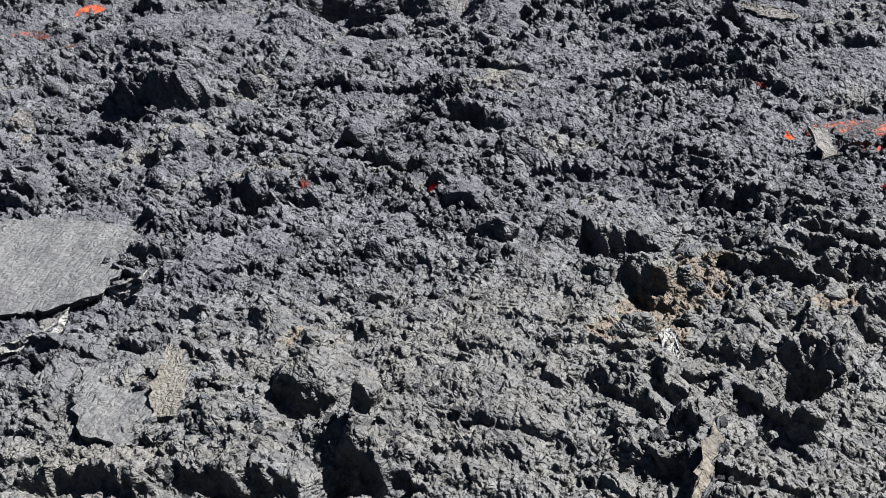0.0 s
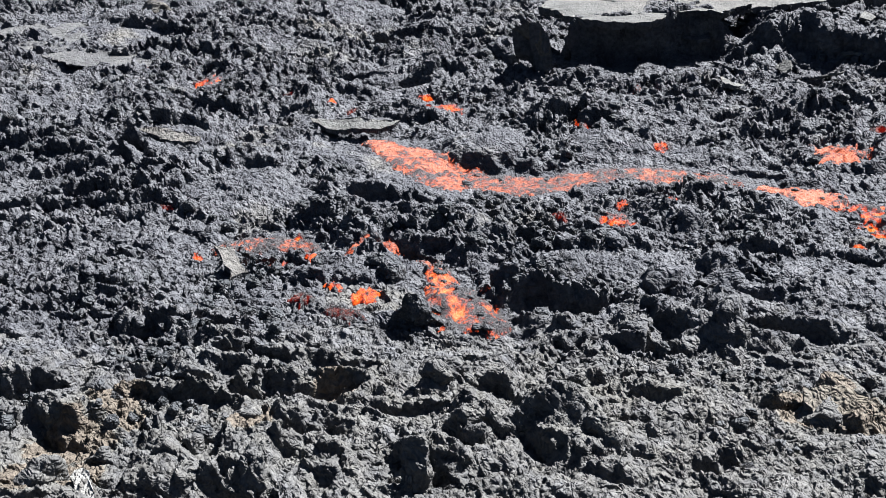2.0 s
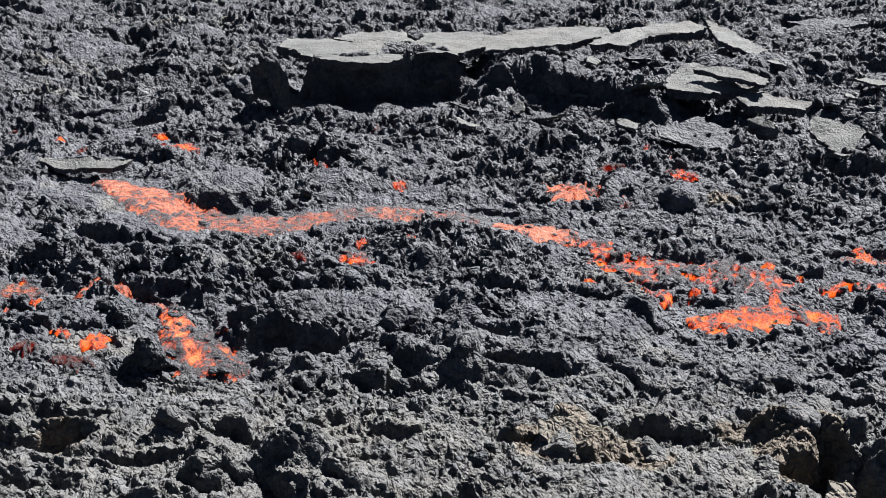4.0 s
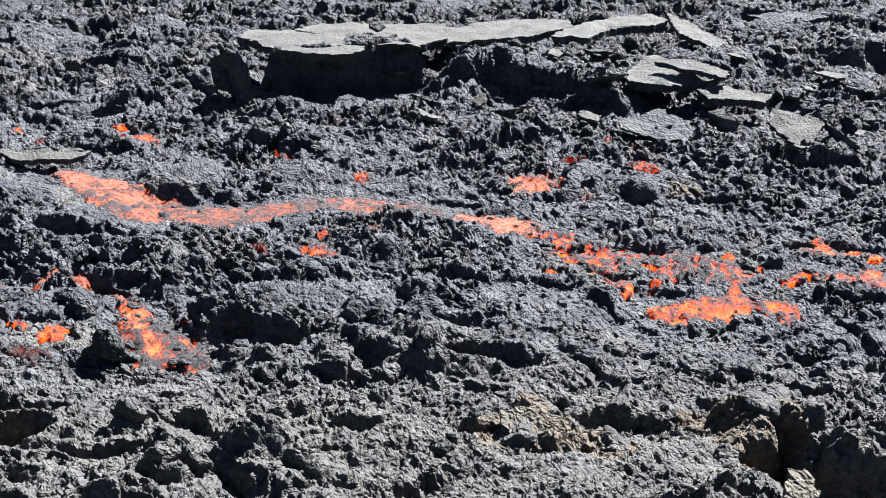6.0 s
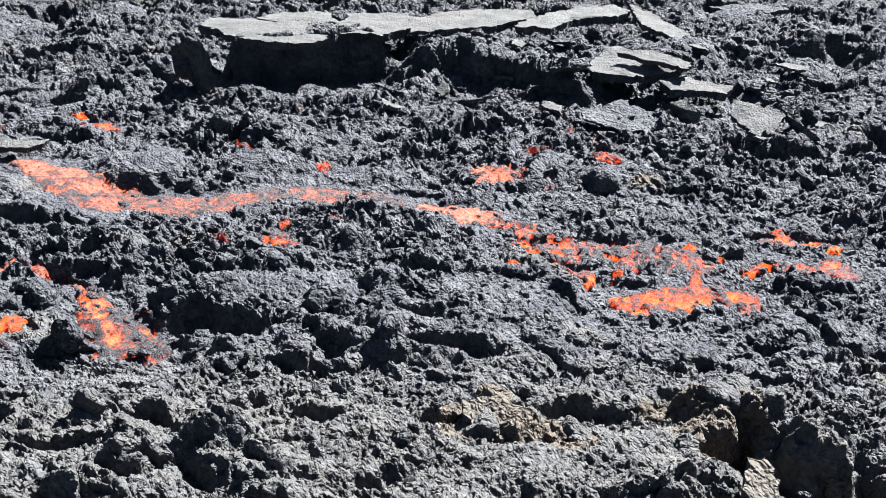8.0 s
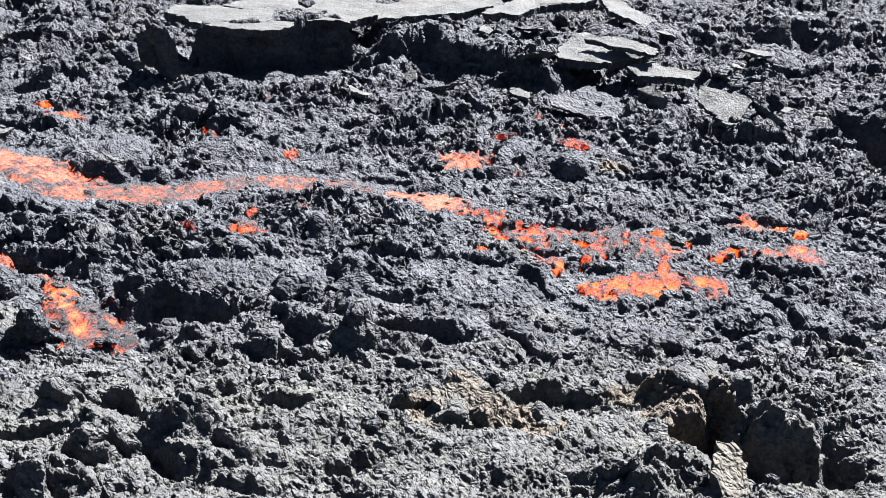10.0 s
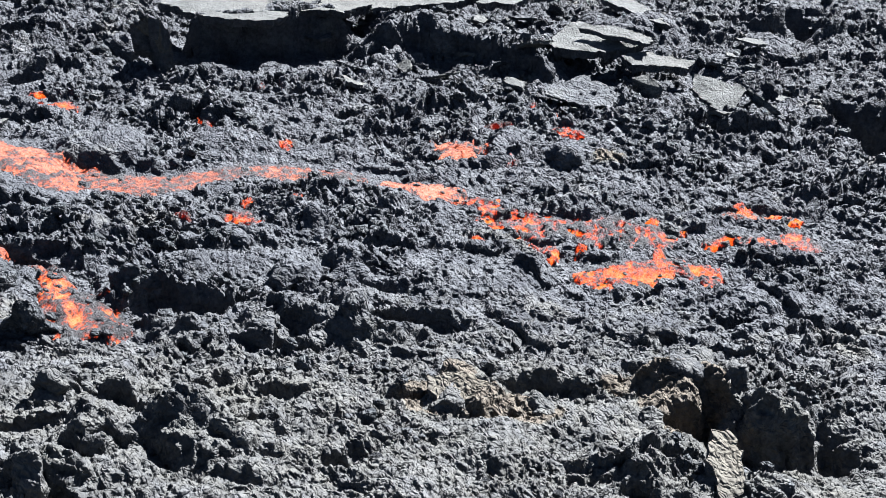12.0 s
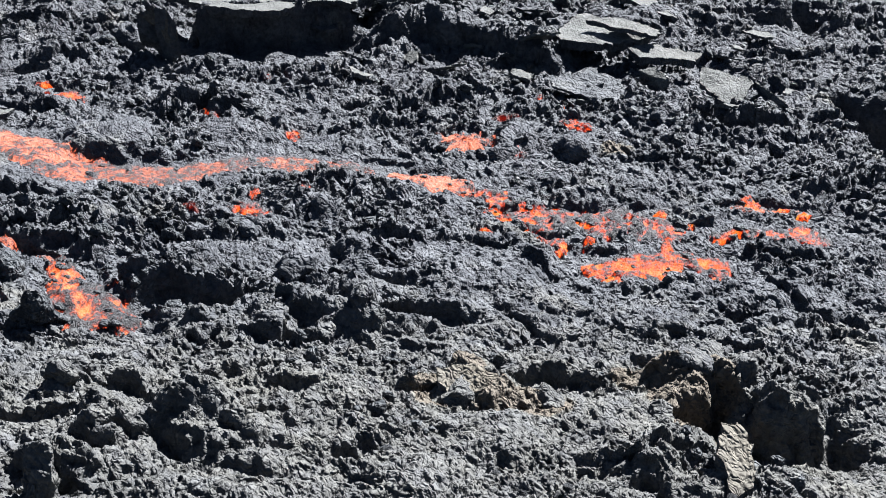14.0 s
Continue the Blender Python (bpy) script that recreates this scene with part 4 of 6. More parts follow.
def rock(name, x, y, rx, ry, rz, turn, mat, label, cat="rock", seed=0, sink=0.35, tilt=0.0, rugged=1.0, group="loose lava blocks"):
    """A block of lava: broken faces, clinkery surface, bedded in the ground."""
    v, f = BALL_FINE if max(rx, ry, rz) > 0.36 else BALL_MID
    rs = np.random.RandomState(100 + seed)
    v = v.copy()
    for _ in range(7):
        n = rs.normal(size=3)
        n /= np.linalg.norm(n)
        v -= n * np.clip(v @ n - rs.uniform(0.4, 0.8), 0, 1)[:, None]
    P = v * (rx, ry, rz)
    far = P / (np.linalg.norm(P, axis=1)[:, None] + 1e-9)
    small = min(rx, ry, rz)
    P += far * (rugged * (0.55 * small * noise3(P + seed, 1.3 * small, 50) + 0.25 * small * np.abs(noise3(P + seed, 0.55 * small, 59)) + 0.03 * np.abs(noise3(P + seed, 0.08, 53))
                + 0.012 * noise3(P + seed, 0.03, 56)))[:, None]
    ob = link_mesh(name, P.tolist(), f, CRUST if mat is ROCK else mat)
    # blocks close in share the ground's olive tone, lightened in place of sunlight
    worn_and_lit_here = 0.42 * min(1, max(0, (14.5 - math.hypot(x, y)) / 4))
    ob.data.attributes.new("weathered", "FLOAT", "POINT").data.foreach_set("value", np.full(len(P), worn_and_lit_here, np.float32))
    z = float(relief(np.array([x]), np.array([y]), False)[0])
    ob.matrix_world = pose(x, y, z + rz * (1 - 2 * sink), tilt, tilt * 0.5, turn)
    return tagged(ob, label, cat, group)


def crust_plate(corners, thick, mat, label, seed=0, group="broken crust slabs"):
    """A plate of crust: the outline's corners in space (its top), rough above, broken and pitted at the rim."""
    pts = [Vector(c) for c in corners]
    rim, line = [], []
    rs = random.Random(seed)
    for k, p in enumerate(pts):
        q = pts[(k + 1) % len(pts)]
        steps = max(2, int((q - p).length / 0.07))
        for s in range(steps):
            w = p.lerp(q, s / steps)
            line.append(w)
            rim.append(w + Vector((rs.uniform(-0.035, 0.035), rs.uniform(-0.035, 0.035), rs.uniform(-0.012, 0.012))))
    mid = sum(rim, Vector()) / len(rim)
    rings = 14
    verts, faces = [], []
    n = len(rim)
    for k in range(rings):
        s = 1 - k / rings
        verts += [mid + (p.lerp(q, min(1, k / 2)) - mid) * s for p, q in zip(rim, line)]
    top = len(verts)
    verts.append(mid.copy())
    V = np.array([p[:] for p in verts])
    V[:, 2] += 0.03 * noise3(V + seed, 0.4, 60) + 0.012 * np.abs(noise3(V, 0.2, 63))
    low = V[:n].copy()
    low[:, 2] -= thick * (0.8 + 0.5 * np.array([rs.random() for _ in range(n)]))
    low[:, :2] += (np.array([mid.x, mid.y]) - low[:, :2]) * 0.05
    half = (V[:n] + low) / 2
    half[:, :2] += (V[:n, :2] - np.array([mid.x, mid.y])) * 0.012 * np.array([[rs.uniform(-1, 2)] for _ in range(n)])
    h, l, bottom = n, 2 * n, 3 * n
    edge = np.concatenate([V[:n] - (0, 0, 0.001), half, low, [[mid.x, mid.y, low[:, 2].mean()]]])
    sides = []
    for i in range(n):
        j = (i + 1) % n
        for k in range(rings - 1):
            a, b = k * n, (k + 1) * n
            faces.append((a + i, a + j, b + j, b + i))
        faces.append(((rings - 1) * n + i, (rings - 1) * n + j, top))
        sides.append((h + i, h + j, j, i))
        sides.append((l + i, l + j, h + j, h + i))
        sides.append((bottom, l + j, l + i))
    plate = new("crust_plate")
    for name, points, polys, skin, words in (("surface", V, faces, mat, ""), ("broken_edge", edge, sides, ROCK, "dark broken edge")):
        ob = link_mesh(name, points.tolist(), polys, skin, plate, words, shade=name == "surface")
        bm = bmesh.new()
        bm.from_mesh(ob.data)
        bmesh.ops.recalc_face_normals(bm, faces=bm.faces)
        bm.to_mesh(ob.data)
        bm.free()
    return tagged(plate, label, "crust plate", group)


def crust_shard(x, y, size, thick, lift, tilt, turn, mat, seed):
    """An angular fragment of broken crust lying or leaning among the rubble."""
    rs = random.Random(900 + seed)
    n = rs.choice((4, 5, 5, 6))
    rim = []
    for k in range(n):
        a = 2 * math.pi * (k + rs.uniform(-0.3, 0.3)) / n
        rim.append((size * rs.uniform(0.6, 1.1) * math.cos(a), size * rs.uniform(0.35, 0.75) * math.sin(a)))
    bm = bmesh.new()
    top = [bm.verts.new((px, py, thick * rs.uniform(0.8, 1.2))) for px, py in rim]
    low = [bm.verts.new((px * rs.uniform(0.85, 1.05), py * rs.uniform(0.85, 1.05), 0)) for px, py in rim]
    bm.faces.new(top)
    bm.faces.new(low[::-1])
    for k in range(n):
        bm.faces.new((low[k], low[(k + 1) % n], top[(k + 1) % n], top[k]))
    bmesh.ops.subdivide_edges(bm, edges=bm.edges[:], cuts=3, use_grid_fill=True)
    bmesh.ops.triangulate(bm, faces=bm.faces[:])
    for v in bm.verts:
        v.co += Vector((rs.uniform(-1, 1), rs.uniform(-1, 1), rs.uniform(-1, 1))) * 0.012 + noise.noise_vector(v.co * 9 + Vector((seed, 0, 0))) * 0.02
    me = bpy.data.meshes.new("crust_shard")
    bm.to_mesh(me)
    bm.free()
    me.materials.append(mat)
    ob = new("crust_shard", me)
    z = float(relief(np.array([x]), np.array([y]), False)[0])
    ob.matrix_world = pose(x, y, z + lift, tilt, tilt * 0.4, turn)
    return tagged(ob, "angular grey shard of broken crust among rubble", "crust shard", "crust shards in the rubble")


# the main channel and its lobes
lava_stream([(-1.49, 18.03), (-1.15, 17.74), (-0.79, 17.28), (-0.41, 16.71), (0.08, 16.30), (0.52, 16.16), (1.03, 16.08)], [0.21, 0.57, 0.94, 1.07, 1.02, 0.96, 0.78], LAVA_PINK, 0.10, "glowing orange lava stream running in a channel of black clinker", (-0.1, 0.5), lumpy=0.6, ragged=0.3, rafts=8)
lava_stream([(-0.07, 16.39), (0.37, 16.20), (0.88, 16.10), (1.49, 16.14), (2.08, 16.14), (2.71, 16.18), (3.17, 16.10), (3.54, 16.01), (3.84, 15.90)], [0.76, 0.97, 1.0, 0.97, 0.94, 0.81, 0.63, 0.41, 0.13], LAVA_SKIN, 0.12, "lava stream skinned over with grey cinders, red between", (0.1, 0.35), lumpy=0.6, ragged=0.3, rafts=10)
lava_stream([(3.92, 15.92), (4.09, 15.63), (4.33, 15.38), (4.56, 15.18), (4.80, 15.07), (5.01, 15.04)], [0.23, 0.35, 0.6, 0.72, 0.59, 0.21], LAVA_PINK, 0.12, "bright salmon lava spilling over a clinker lip", (0.0, 0.0), lumpy=0.9, ragged=1.3, rafts=8)
lava_stream([(4.92, 15.02), (5.00, 14.78), (5.06, 14.54), (5.20, 14.28), (5.38, 14.08)], [0.3, 0.4, 0.46, 0.5, 0.3], LAVA_MID, 0.10, "half-crusted orange lava rill between two glows", (0.05, 0.05), lumpy=1.4, ragged=1.5, rafts=8)
lava_stream([(4.60, 14.39), (4.95, 14.05), (5.46, 13.80), (6.03, 13.54), (6.60, 13.28), (7.01, 12.88)], [0.27, 0.57, 0.95, 1.14, 1.14, 0.74], LAVA_MID, 0.045, "half-crusted lava field with red cracks between clinker", (0.15, 0.15), lumpy=1.6, rafts=40)
lava_stream([(4.68, 14.40), (4.87, 14.14), (5.16, 14.03), (5.69, 14.03), (6.13, 13.97)], [0.2, 0.27, 0.31, 0.28, 0.2], LAVA_MID, 0.09, "orange lava tongue breaking through clinker", (0.0, 0.0))
lava_stream([(5.07, 13.31), (5.27, 13.08), (5.47, 12.84)], [0.28, 0.38, 0.24], LAVA_MID, 0.09, "orange lava tongue breaking through clinker", (0.0, 0.0))
lava_stream([(5.31, 12.06), (5.59, 12.26), (5.95, 12.13), (6.40, 12.21), (6.74, 12.17), (6.98, 12.06), (7.18, 11.98)], [0.36, 0.72, 0.66, 0.92, 1.15, 0.85, 0.3], LAVA_HOT, 0.05, "bright orange lava front breaking out at the crust's foot", (0.12, 0.1), lumpy=1.8, ragged=1.7, rafts=24)
lava_stream([(7.27, 12.98), (7.55, 12.91), (7.86, 12.93), (8.08, 12.76), (8.41, 12.68), (8.90, 12.72)], [0.19, 0.35, 0.35, 0.47, 0.79, 0.82], LAVA_MID, 0.09, "orange lava arm spreading over black clinker", (0.0, 0.1), lumpy=1.5, ragged=1.5, rafts=10)
lava_stream([(7.86, 13.67), (8.45, 13.59), (8.99, 13.41)], [0.17, 0.26, 0.31], LAVA_SKIN, 0.05, "thin red lava seam among clinker", (0.0, 0.0))
# the smaller outbreak
lava_stream([(-0.80, 13.69), (-0.63, 13.55), (-0.48, 13.44), (-0.37, 13.21)], [0.13, 0.16, 0.19, 0.22], LAVA_SKIN, 0.11, "crusted pink lava rim between two glows", (0.0, 0.0))
lava_stream([(-3.20, 14.10), (-2.86, 14.26), (-2.43, 14.22), (-1.99, 14.10), (-1.70, 13.94)], [0.18, 0.48, 0.54, 0.42, 0.17], LAVA_SKIN, 0.08, "grey crusted lava sheet with a faint pink glow", (0.35, 0.35))
lava_stream([(-1.47, 13.68), (-1.29, 13.90), (-1.04, 13.93), (-0.72, 13.65)], [0.18, 0.26, 0.26, 0.18], LAVA_PINK, 0.12, "arched pink-orange lava rim round a crusted mound", (0.2, 0.3))
lava_stream([(-0.45, 13.43), (-0.31, 13.02), (-0.23, 12.61), (-0.08, 12.25), (0.15, 11.88), (0.37, 11.63)], [0.2, 0.34, 0.62, 0.86, 0.8, 0.36], LAVA_TONGUE, 0.15, "glowing orange lava tongue running down between blocks", (0.1, 0.6), lumpy=1.2, ragged=1.8, rafts=36)
lava_stream([(-2.63, 13.55), (-2.37, 13.50), (-2.01, 13.43)], [0.17, 0.23, 0.2], LAVA_HOT, 0.15, "narrow bright orange lava strip under grey crust", (0.0, 0.0))
lava_pool(-1.14, 12.40, 0.16, 0.20, -25, LAVA_HOT, 0.07, "bright orange lava bulb pushing out of clinker", 1)
lava_pool(-1.83, 13.59, 0.10, 0.13, 24, LAVA_HOT, 0.07, "bright orange melt in a crust break", 2)
lava_pool(-1.49, 12.66, 0.16, 0.11, -49, LAVA_MID, 0.07, "crusting orange melt in a crust break", 3)
lava_pool(-1.80, 12.32, 0.17, 0.14, -43, LAVA_DULL, 0.07, "dull red glow between black clinker", 4)
lava_pool(-1.33, 11.95, 0.29, 0.18, -39, LAVA_DULL, 0.07, "dull red glow between black clinker", 5)
lava_pool(-3.25, 13.91, 0.09, 0.14, 17, LAVA_MID, 0.07, "crusting orange melt in a crust break", 6)
lava_pool(-2.05, 14.34, 0.07, 0.09, 9, LAVA_MID, 0.07, "crusting orange melt in a crust break", 7)
lava_pool(-3.90, 15.28, 0.15, 0.10, -30, LAVA_DULL, 0.07, "dull red glow between black clinker", 8)
# single glows in the field
lava_pool(1.87, 14.40, 0.19, 0.28, 39, LAVA_MID, 0.07, "crusting orange melt in a crust break", 9)
lava_pool(2.00, 14.78, 0.11, 0.11, 12, LAVA_HOT, 0.07, "bright orange melt in a crust break", 10)
lava_pool(2.62, 14.77, 0.14, 0.10, -11, LAVA_MID, 0.07, "crusting orange melt in a crust break", 11)
lava_pool(5.27, 16.56, 0.41, 0.37, 7, LAVA_PINK, 0.07, "salmon-pink melt filling a crust break", 12)
lava_pool(5.83, 15.89, 0.13, 0.16, -71, LAVA_MID, 0.07, "crusting orange melt in a crust break", 13)
lava_pool(7.14, 16.99, 0.32, 0.19, -55, LAVA_MID, 0.07, "crusting orange melt in a crust break", 14)
lava_pool(7.22, 17.66, 0.07, 0.11, -58, LAVA_MID, 0.07, "crusting orange melt in a crust break", 15)
lava_pool(7.06, 18.39, 0.05, 0.19, -22, LAVA_MID, 0.07, "crusting orange melt in a crust break", 16)
lava_pool(6.23, 17.57, 0.28, 0.14, -12, LAVA_DULL, 0.07, "dull red glow between black clinker", 17)
lava_pool(2.91, 19.60, 0.26, 0.25, 8, LAVA_HOT, 0.07, "bright orange melt in a crust break", 18)
lava_pool(-0.19, 19.37, 0.38, 0.24, -38, LAVA_HOT, 0.07, "bright orange melt in a crust break", 19)
lava_pool(-0.55, 19.93, 0.15, 0.12, -44, LAVA_MID, 0.07, "crusting orange melt in a crust break", 20)
lava_pool(2.92, 17.20, 0.17, 0.20, -33, LAVA_MID, 0.07, "crusting orange melt in a crust break", 21)
lava_pool(1.82, 18.02, 0.10, 0.11, -6, LAVA_MID, 0.07, "crusting orange melt in a crust break", 22)
lava_pool(-2.06, 19.73, 0.09, 0.13, 3, LAVA_MID, 0.07, "crusting orange melt in a crust break", 23)
lava_pool(-1.71, 19.41, 0.09, 0.18, -36, LAVA_DULL, 0.07, "dull red glow between black clinker", 24)
lava_pool(1.18, 14.43, 0.19, 0.09, -75, LAVA_DULL, 0.07, "dull red glow between black clinker", 25)
lava_pool(-4.30, 21.03, 0.30, 0.37, 13, LAVA_MID, 0.07, "crusting orange melt in a crust break", 26)
lava_pool(-5.95, 22.01, 0.11, 0.17, -21, LAVA_MID, 0.07, "crusting orange melt in a crust break", 27)
lava_pool(-5.50, 21.88, 0.15, 0.16, -18, LAVA_DULL, 0.07, "dull red glow between black clinker", 28)
lava_pool(-9.84, 23.44, 0.19, 0.26, -24, LAVA_DULL, 0.07, "dull red glow between black clinker", 29)
lava_pool(-18.21, 19.14, 0.34, 0.51, 55, LAVA_MID, 0.07, "crusting orange melt in a crust break", 30)
lava_pool(-18.91, 17.33, 0.41, 0.54, -23, LAVA_MID, 0.07, "crusting orange melt in a crust break", 31)
lava_pool(-18.32, 17.61, 0.20, 0.42, 53, LAVA_DULL, 0.07, "dull red glow between black clinker", 32)
lava_pool(-17.05, 16.93, 0.26, 0.34, -3, LAVA_DULL, 0.07, "dull red glow between black clinker", 33)
lava_pool(-16.61, 19.64, 0.13, 0.28, -7, LAVA_DULL, 0.07, "dull red glow between black clinker", 34)
lava_pool(-8.65, 11.46, 0.09, 0.11, -5, LAVA_DULL, 0.07, "dull red glow between black clinker", 35)
lava_pool(-7.04, 11.77, 0.07, 0.17, 38, LAVA_DULL, 0.07, "dull red glow between black clinker", 36)
lava_pool(-2.80, 20.17, 0.09, 0.16, -43, LAVA_DULL, 0.07, "dull red glow between black clinker", 37)
lava_pool(3.89, 15.62, 0.10, 0.17, -47, LAVA_MID, 0.07, "crusting orange melt in a crust break", 38)
lava_pool(4.50, 13.20, 0.07, 0.09, -22, LAVA_HOT, 0.07, "bright orange melt in a crust break", 39)
lava_pool(5.13, 12.93, 0.10, 0.10, -51, LAVA_HOT, 0.07, "bright orange melt in a crust break", 40)
lava_pool(5.12, 13.55, 0.07, 0.09, -37, LAVA_HOT, 0.07, "bright orange melt in a crust break", 41)
lava_pool(5.28, 12.67, 0.06, 0.10, -58, LAVA_HOT, 0.07, "bright orange melt in a crust break", 42)
lava_pool(5.72, 12.93, 0.08, 0.12, -49, LAVA_HOT, 0.07, "bright orange melt in a crust break", 43)
lava_pool(6.44, 13.39, 0.09, 0.11, -43, LAVA_HOT, 0.07, "bright orange melt in a crust break", 44)
lava_pool(6.96, 13.58, 0.08, 0.10, -52, LAVA_HOT, 0.07, "bright orange melt in a crust break", 45)
lava_pool(7.23, 13.27, 0.09, 0.11, -63, LAVA_HOT, 0.07, "bright orange melt in a crust break", 46)
lava_pool(6.08, 13.30, 0.08, 0.11, -50, LAVA_HOT, 0.07, "bright orange melt in a crust break", 47)
lava_pool(8.31, 13.73, 0.13, 0.16, -74, LAVA_HOT, 0.07, "bright orange melt in a crust break", 48)
lava_pool(8.61, 13.42, 0.10, 0.17, -57, LAVA_HOT, 0.07, "bright orange melt in a crust break", 49)
lava_pool(8.77, 13.20, 0.07, 0.12, -71, LAVA_HOT, 0.07, "bright orange melt in a crust break", 50)
# crust slabs of the collapsed roof and plates tilted by the flow
crust_plate([(1.51, 22.58, 0.85), (1.76, 23.20, 0.85), (2.69, 23.09, 0.85), (3.79, 22.29, 0.85), (3.58, 21.35, 0.85), (3.06, 21.22, 0.85), (2.38, 21.43, 0.85), (1.92, 21.89, 0.85), (1.82, 22.27, 0.85)], 0.13, SLAB, "flat grey-brown roof slab of crust over a dark hollow", 51)
crust_plate([(2.55, 23.01, 0.88), (3.12, 23.65, 0.85), (4.92, 23.51, 0.85), (5.53, 23.52, 0.85), (5.25, 22.29, 0.85), (4.62, 21.71, 0.85), (3.64, 21.95, 0.85), (3.31, 22.50, 0.85)], 0.12, SLAB, "flat grey-brown roof slab of crust over a dark hollow", 52)
crust_plate([(5.38, 23.14, 0.85), (7.00, 23.86, 0.85), (7.98, 23.53, 0.9), (7.85, 22.88, 0.9), (7.04, 22.47, 0.85), (5.90, 22.29, 0.8), (5.24, 22.20, 0.8)], 0.12, SLAB, "cracked grey-brown crust slab lying on rubble", 53)
crust_plate([(7.23, 22.32, 0.85), (7.77, 22.88, 0.9), (9.20, 23.84, 0.9), (9.90, 23.97, 0.9), (10.14, 23.73, 0.8), (9.75, 23.39, 0.8), (8.69, 23.09, 0.8), (7.97, 22.31, 0.8)], 0.12, SLAB, "cracked grey-brown crust slab lying on rubble", 54)
crust_plate([(10.49, 24.71, 0.8), (10.58, 23.81, 0.78), (10.74, 21.78, 0.7), (10.60, 20.94, 0.66), (10.32, 21.71, 0.7), (10.02, 22.84, 0.75)], 0.1, SLAB, "tilted plate of grey crust leaning on rubble", 55)
crust_plate([(7.86, 19.83, 0.62), (8.12, 20.46, 0.68), (8.42, 20.73, 0.8), (8.73, 20.80, 0.84), (9.01, 20.40, 0.8), (9.62, 19.80, 0.72), (9.24, 19.72, 0.62), (8.59, 19.66, 0.58)], 0.14, SLAB, "cracked grey-brown crust slab lying on rubble", 56)
crust_plate([(8.46, 20.12, 0.9), (9.09, 20.11, 0.92), (9.64, 19.64, 0.8), (9.44, 19.43, 0.76)], 0.07, SLAB, "cracked grey-brown crust slab lying on rubble", 57)
crust_plate([(8.97, 19.48, 0.55), (9.39, 19.59, 0.6), (10.21, 19.20, 0.5), (10.01, 18.93, 0.46), (9.08, 19.15, 0.48)], 0.12, SLAB, "cracked grey-brown crust slab lying on rubble", 58)
crust_plate([(9.97, 18.70, 0.45), (10.30, 18.00, 0.45), (10.44, 17.76, 0.45), (9.92, 17.05, 0.25), (9.76, 17.16, 0.22), (9.77, 18.18, 0.28)], 0.08, SLAB, "tilted plate of grey crust leaning on rubble", 59)
crust_plate([(10.44, 17.76, 0.45), (10.45, 17.15, 0.42), (10.52, 16.47, 0.35), (10.60, 16.45, 0.2), (10.17, 16.48, 0.18), (10.52, 17.37, 0.25)], 0.08, SLAB, "tilted plate of grey crust leaning on rubble", 60)
crust_plate([(7.30, 18.74, 0.3), (7.77, 18.88, 0.32), (8.35, 18.83, 0.32), (8.45, 18.12, 0.26), (8.12, 17.77, 0.2), (7.69, 17.97, 0.2), (7.24, 18.31, 0.24)], 0.04, ROCK, "flat dark-grey crust plate lying in rubble", 61)
crust_plate([(8.68, 18.40, 0.5), (9.03, 18.43, 0.52), (9.09, 17.97, 0.4), (9.01, 18.04, 0.25), (8.84, 18.42, 0.3)], 0.07, SLAB, "tilted plate of grey crust leaning on rubble", 62)
crust_plate([(6.96, 20.10, 0.3), (7.52, 20.35, 0.75), (7.57, 20.11, 0.78), (7.57, 20.23, 0.35)], 0.06, ROCK, "tilted plate of grey crust leaning on rubble", 63)
crust_plate([(6.12, 20.93, 0.62), (6.65, 20.85, 0.68), (6.82, 20.37, 0.6), (6.95, 20.40, 0.35), (6.55, 20.69, 0.32), (6.15, 20.84, 0.42)], 0.08, ROCK, "tilted plate of grey crust leaning on rubble", 64)
crust_plate([(-5.08, 18.42, 0.22), (-4.54, 18.14, 0.26), (-3.84, 17.72, 0.24), (-3.86, 17.54, 0.2), (-4.36, 17.73, 0.2)], 0.05, PALE, "thin pale crust plate lifted over a hollow", 65)
crust_plate([(-2.90, 13.39, 0.36), (-2.72, 13.46, 0.28), (-2.55, 13.17, 0.08), (-2.68, 12.93, 0.14)], 0.07, PALE, "pale upright shard of crust beside glowing lava", 66)
crust_plate([(1.91, 22.68, 0.7), (2.30, 22.98, 0.7), (3.91, 22.54, 0.7), (3.62, 21.93, 0.7)], 0.1, SLAB, "flat grey-brown roof slab of crust over a dark hollow", 68)
crust_plate([(-12.24, 19.66, 0.2), (-11.85, 20.05, 0.22), (-11.02, 20.04, 0.2), (-11.17, 19.37, 0.16)], 0.06, ROCK, "cracked grey-brown crust slab lying on rubble", 69)
crust_plate([(-5.37, 20.74, 0.2), (-5.05, 20.66, 0.25), (-4.55, 19.81, 0.2), (-4.81, 19.79, 0.05)], 0.05, ROCK, "tilted plate of grey crust leaning on rubble", 70)
crust_plate([(-3.05, 22.48, 0.2), (-2.71, 22.77, 0.38), (-2.28, 22.60, 0.3), (-1.75, 22.23, 0.1)], 0.06, ROCK, "dark crust flake standing over a gap", 71)
crust_plate([(-2.26, 18.47, 0.2), (-1.51, 18.34, 0.24), (-0.91, 18.27, 0.2), (-1.16, 18.07, 0.15), (-1.94, 18.13, 0.15)], 0.07, SLAB, "cracked grey-brown crust slab lying on rubble", 72)
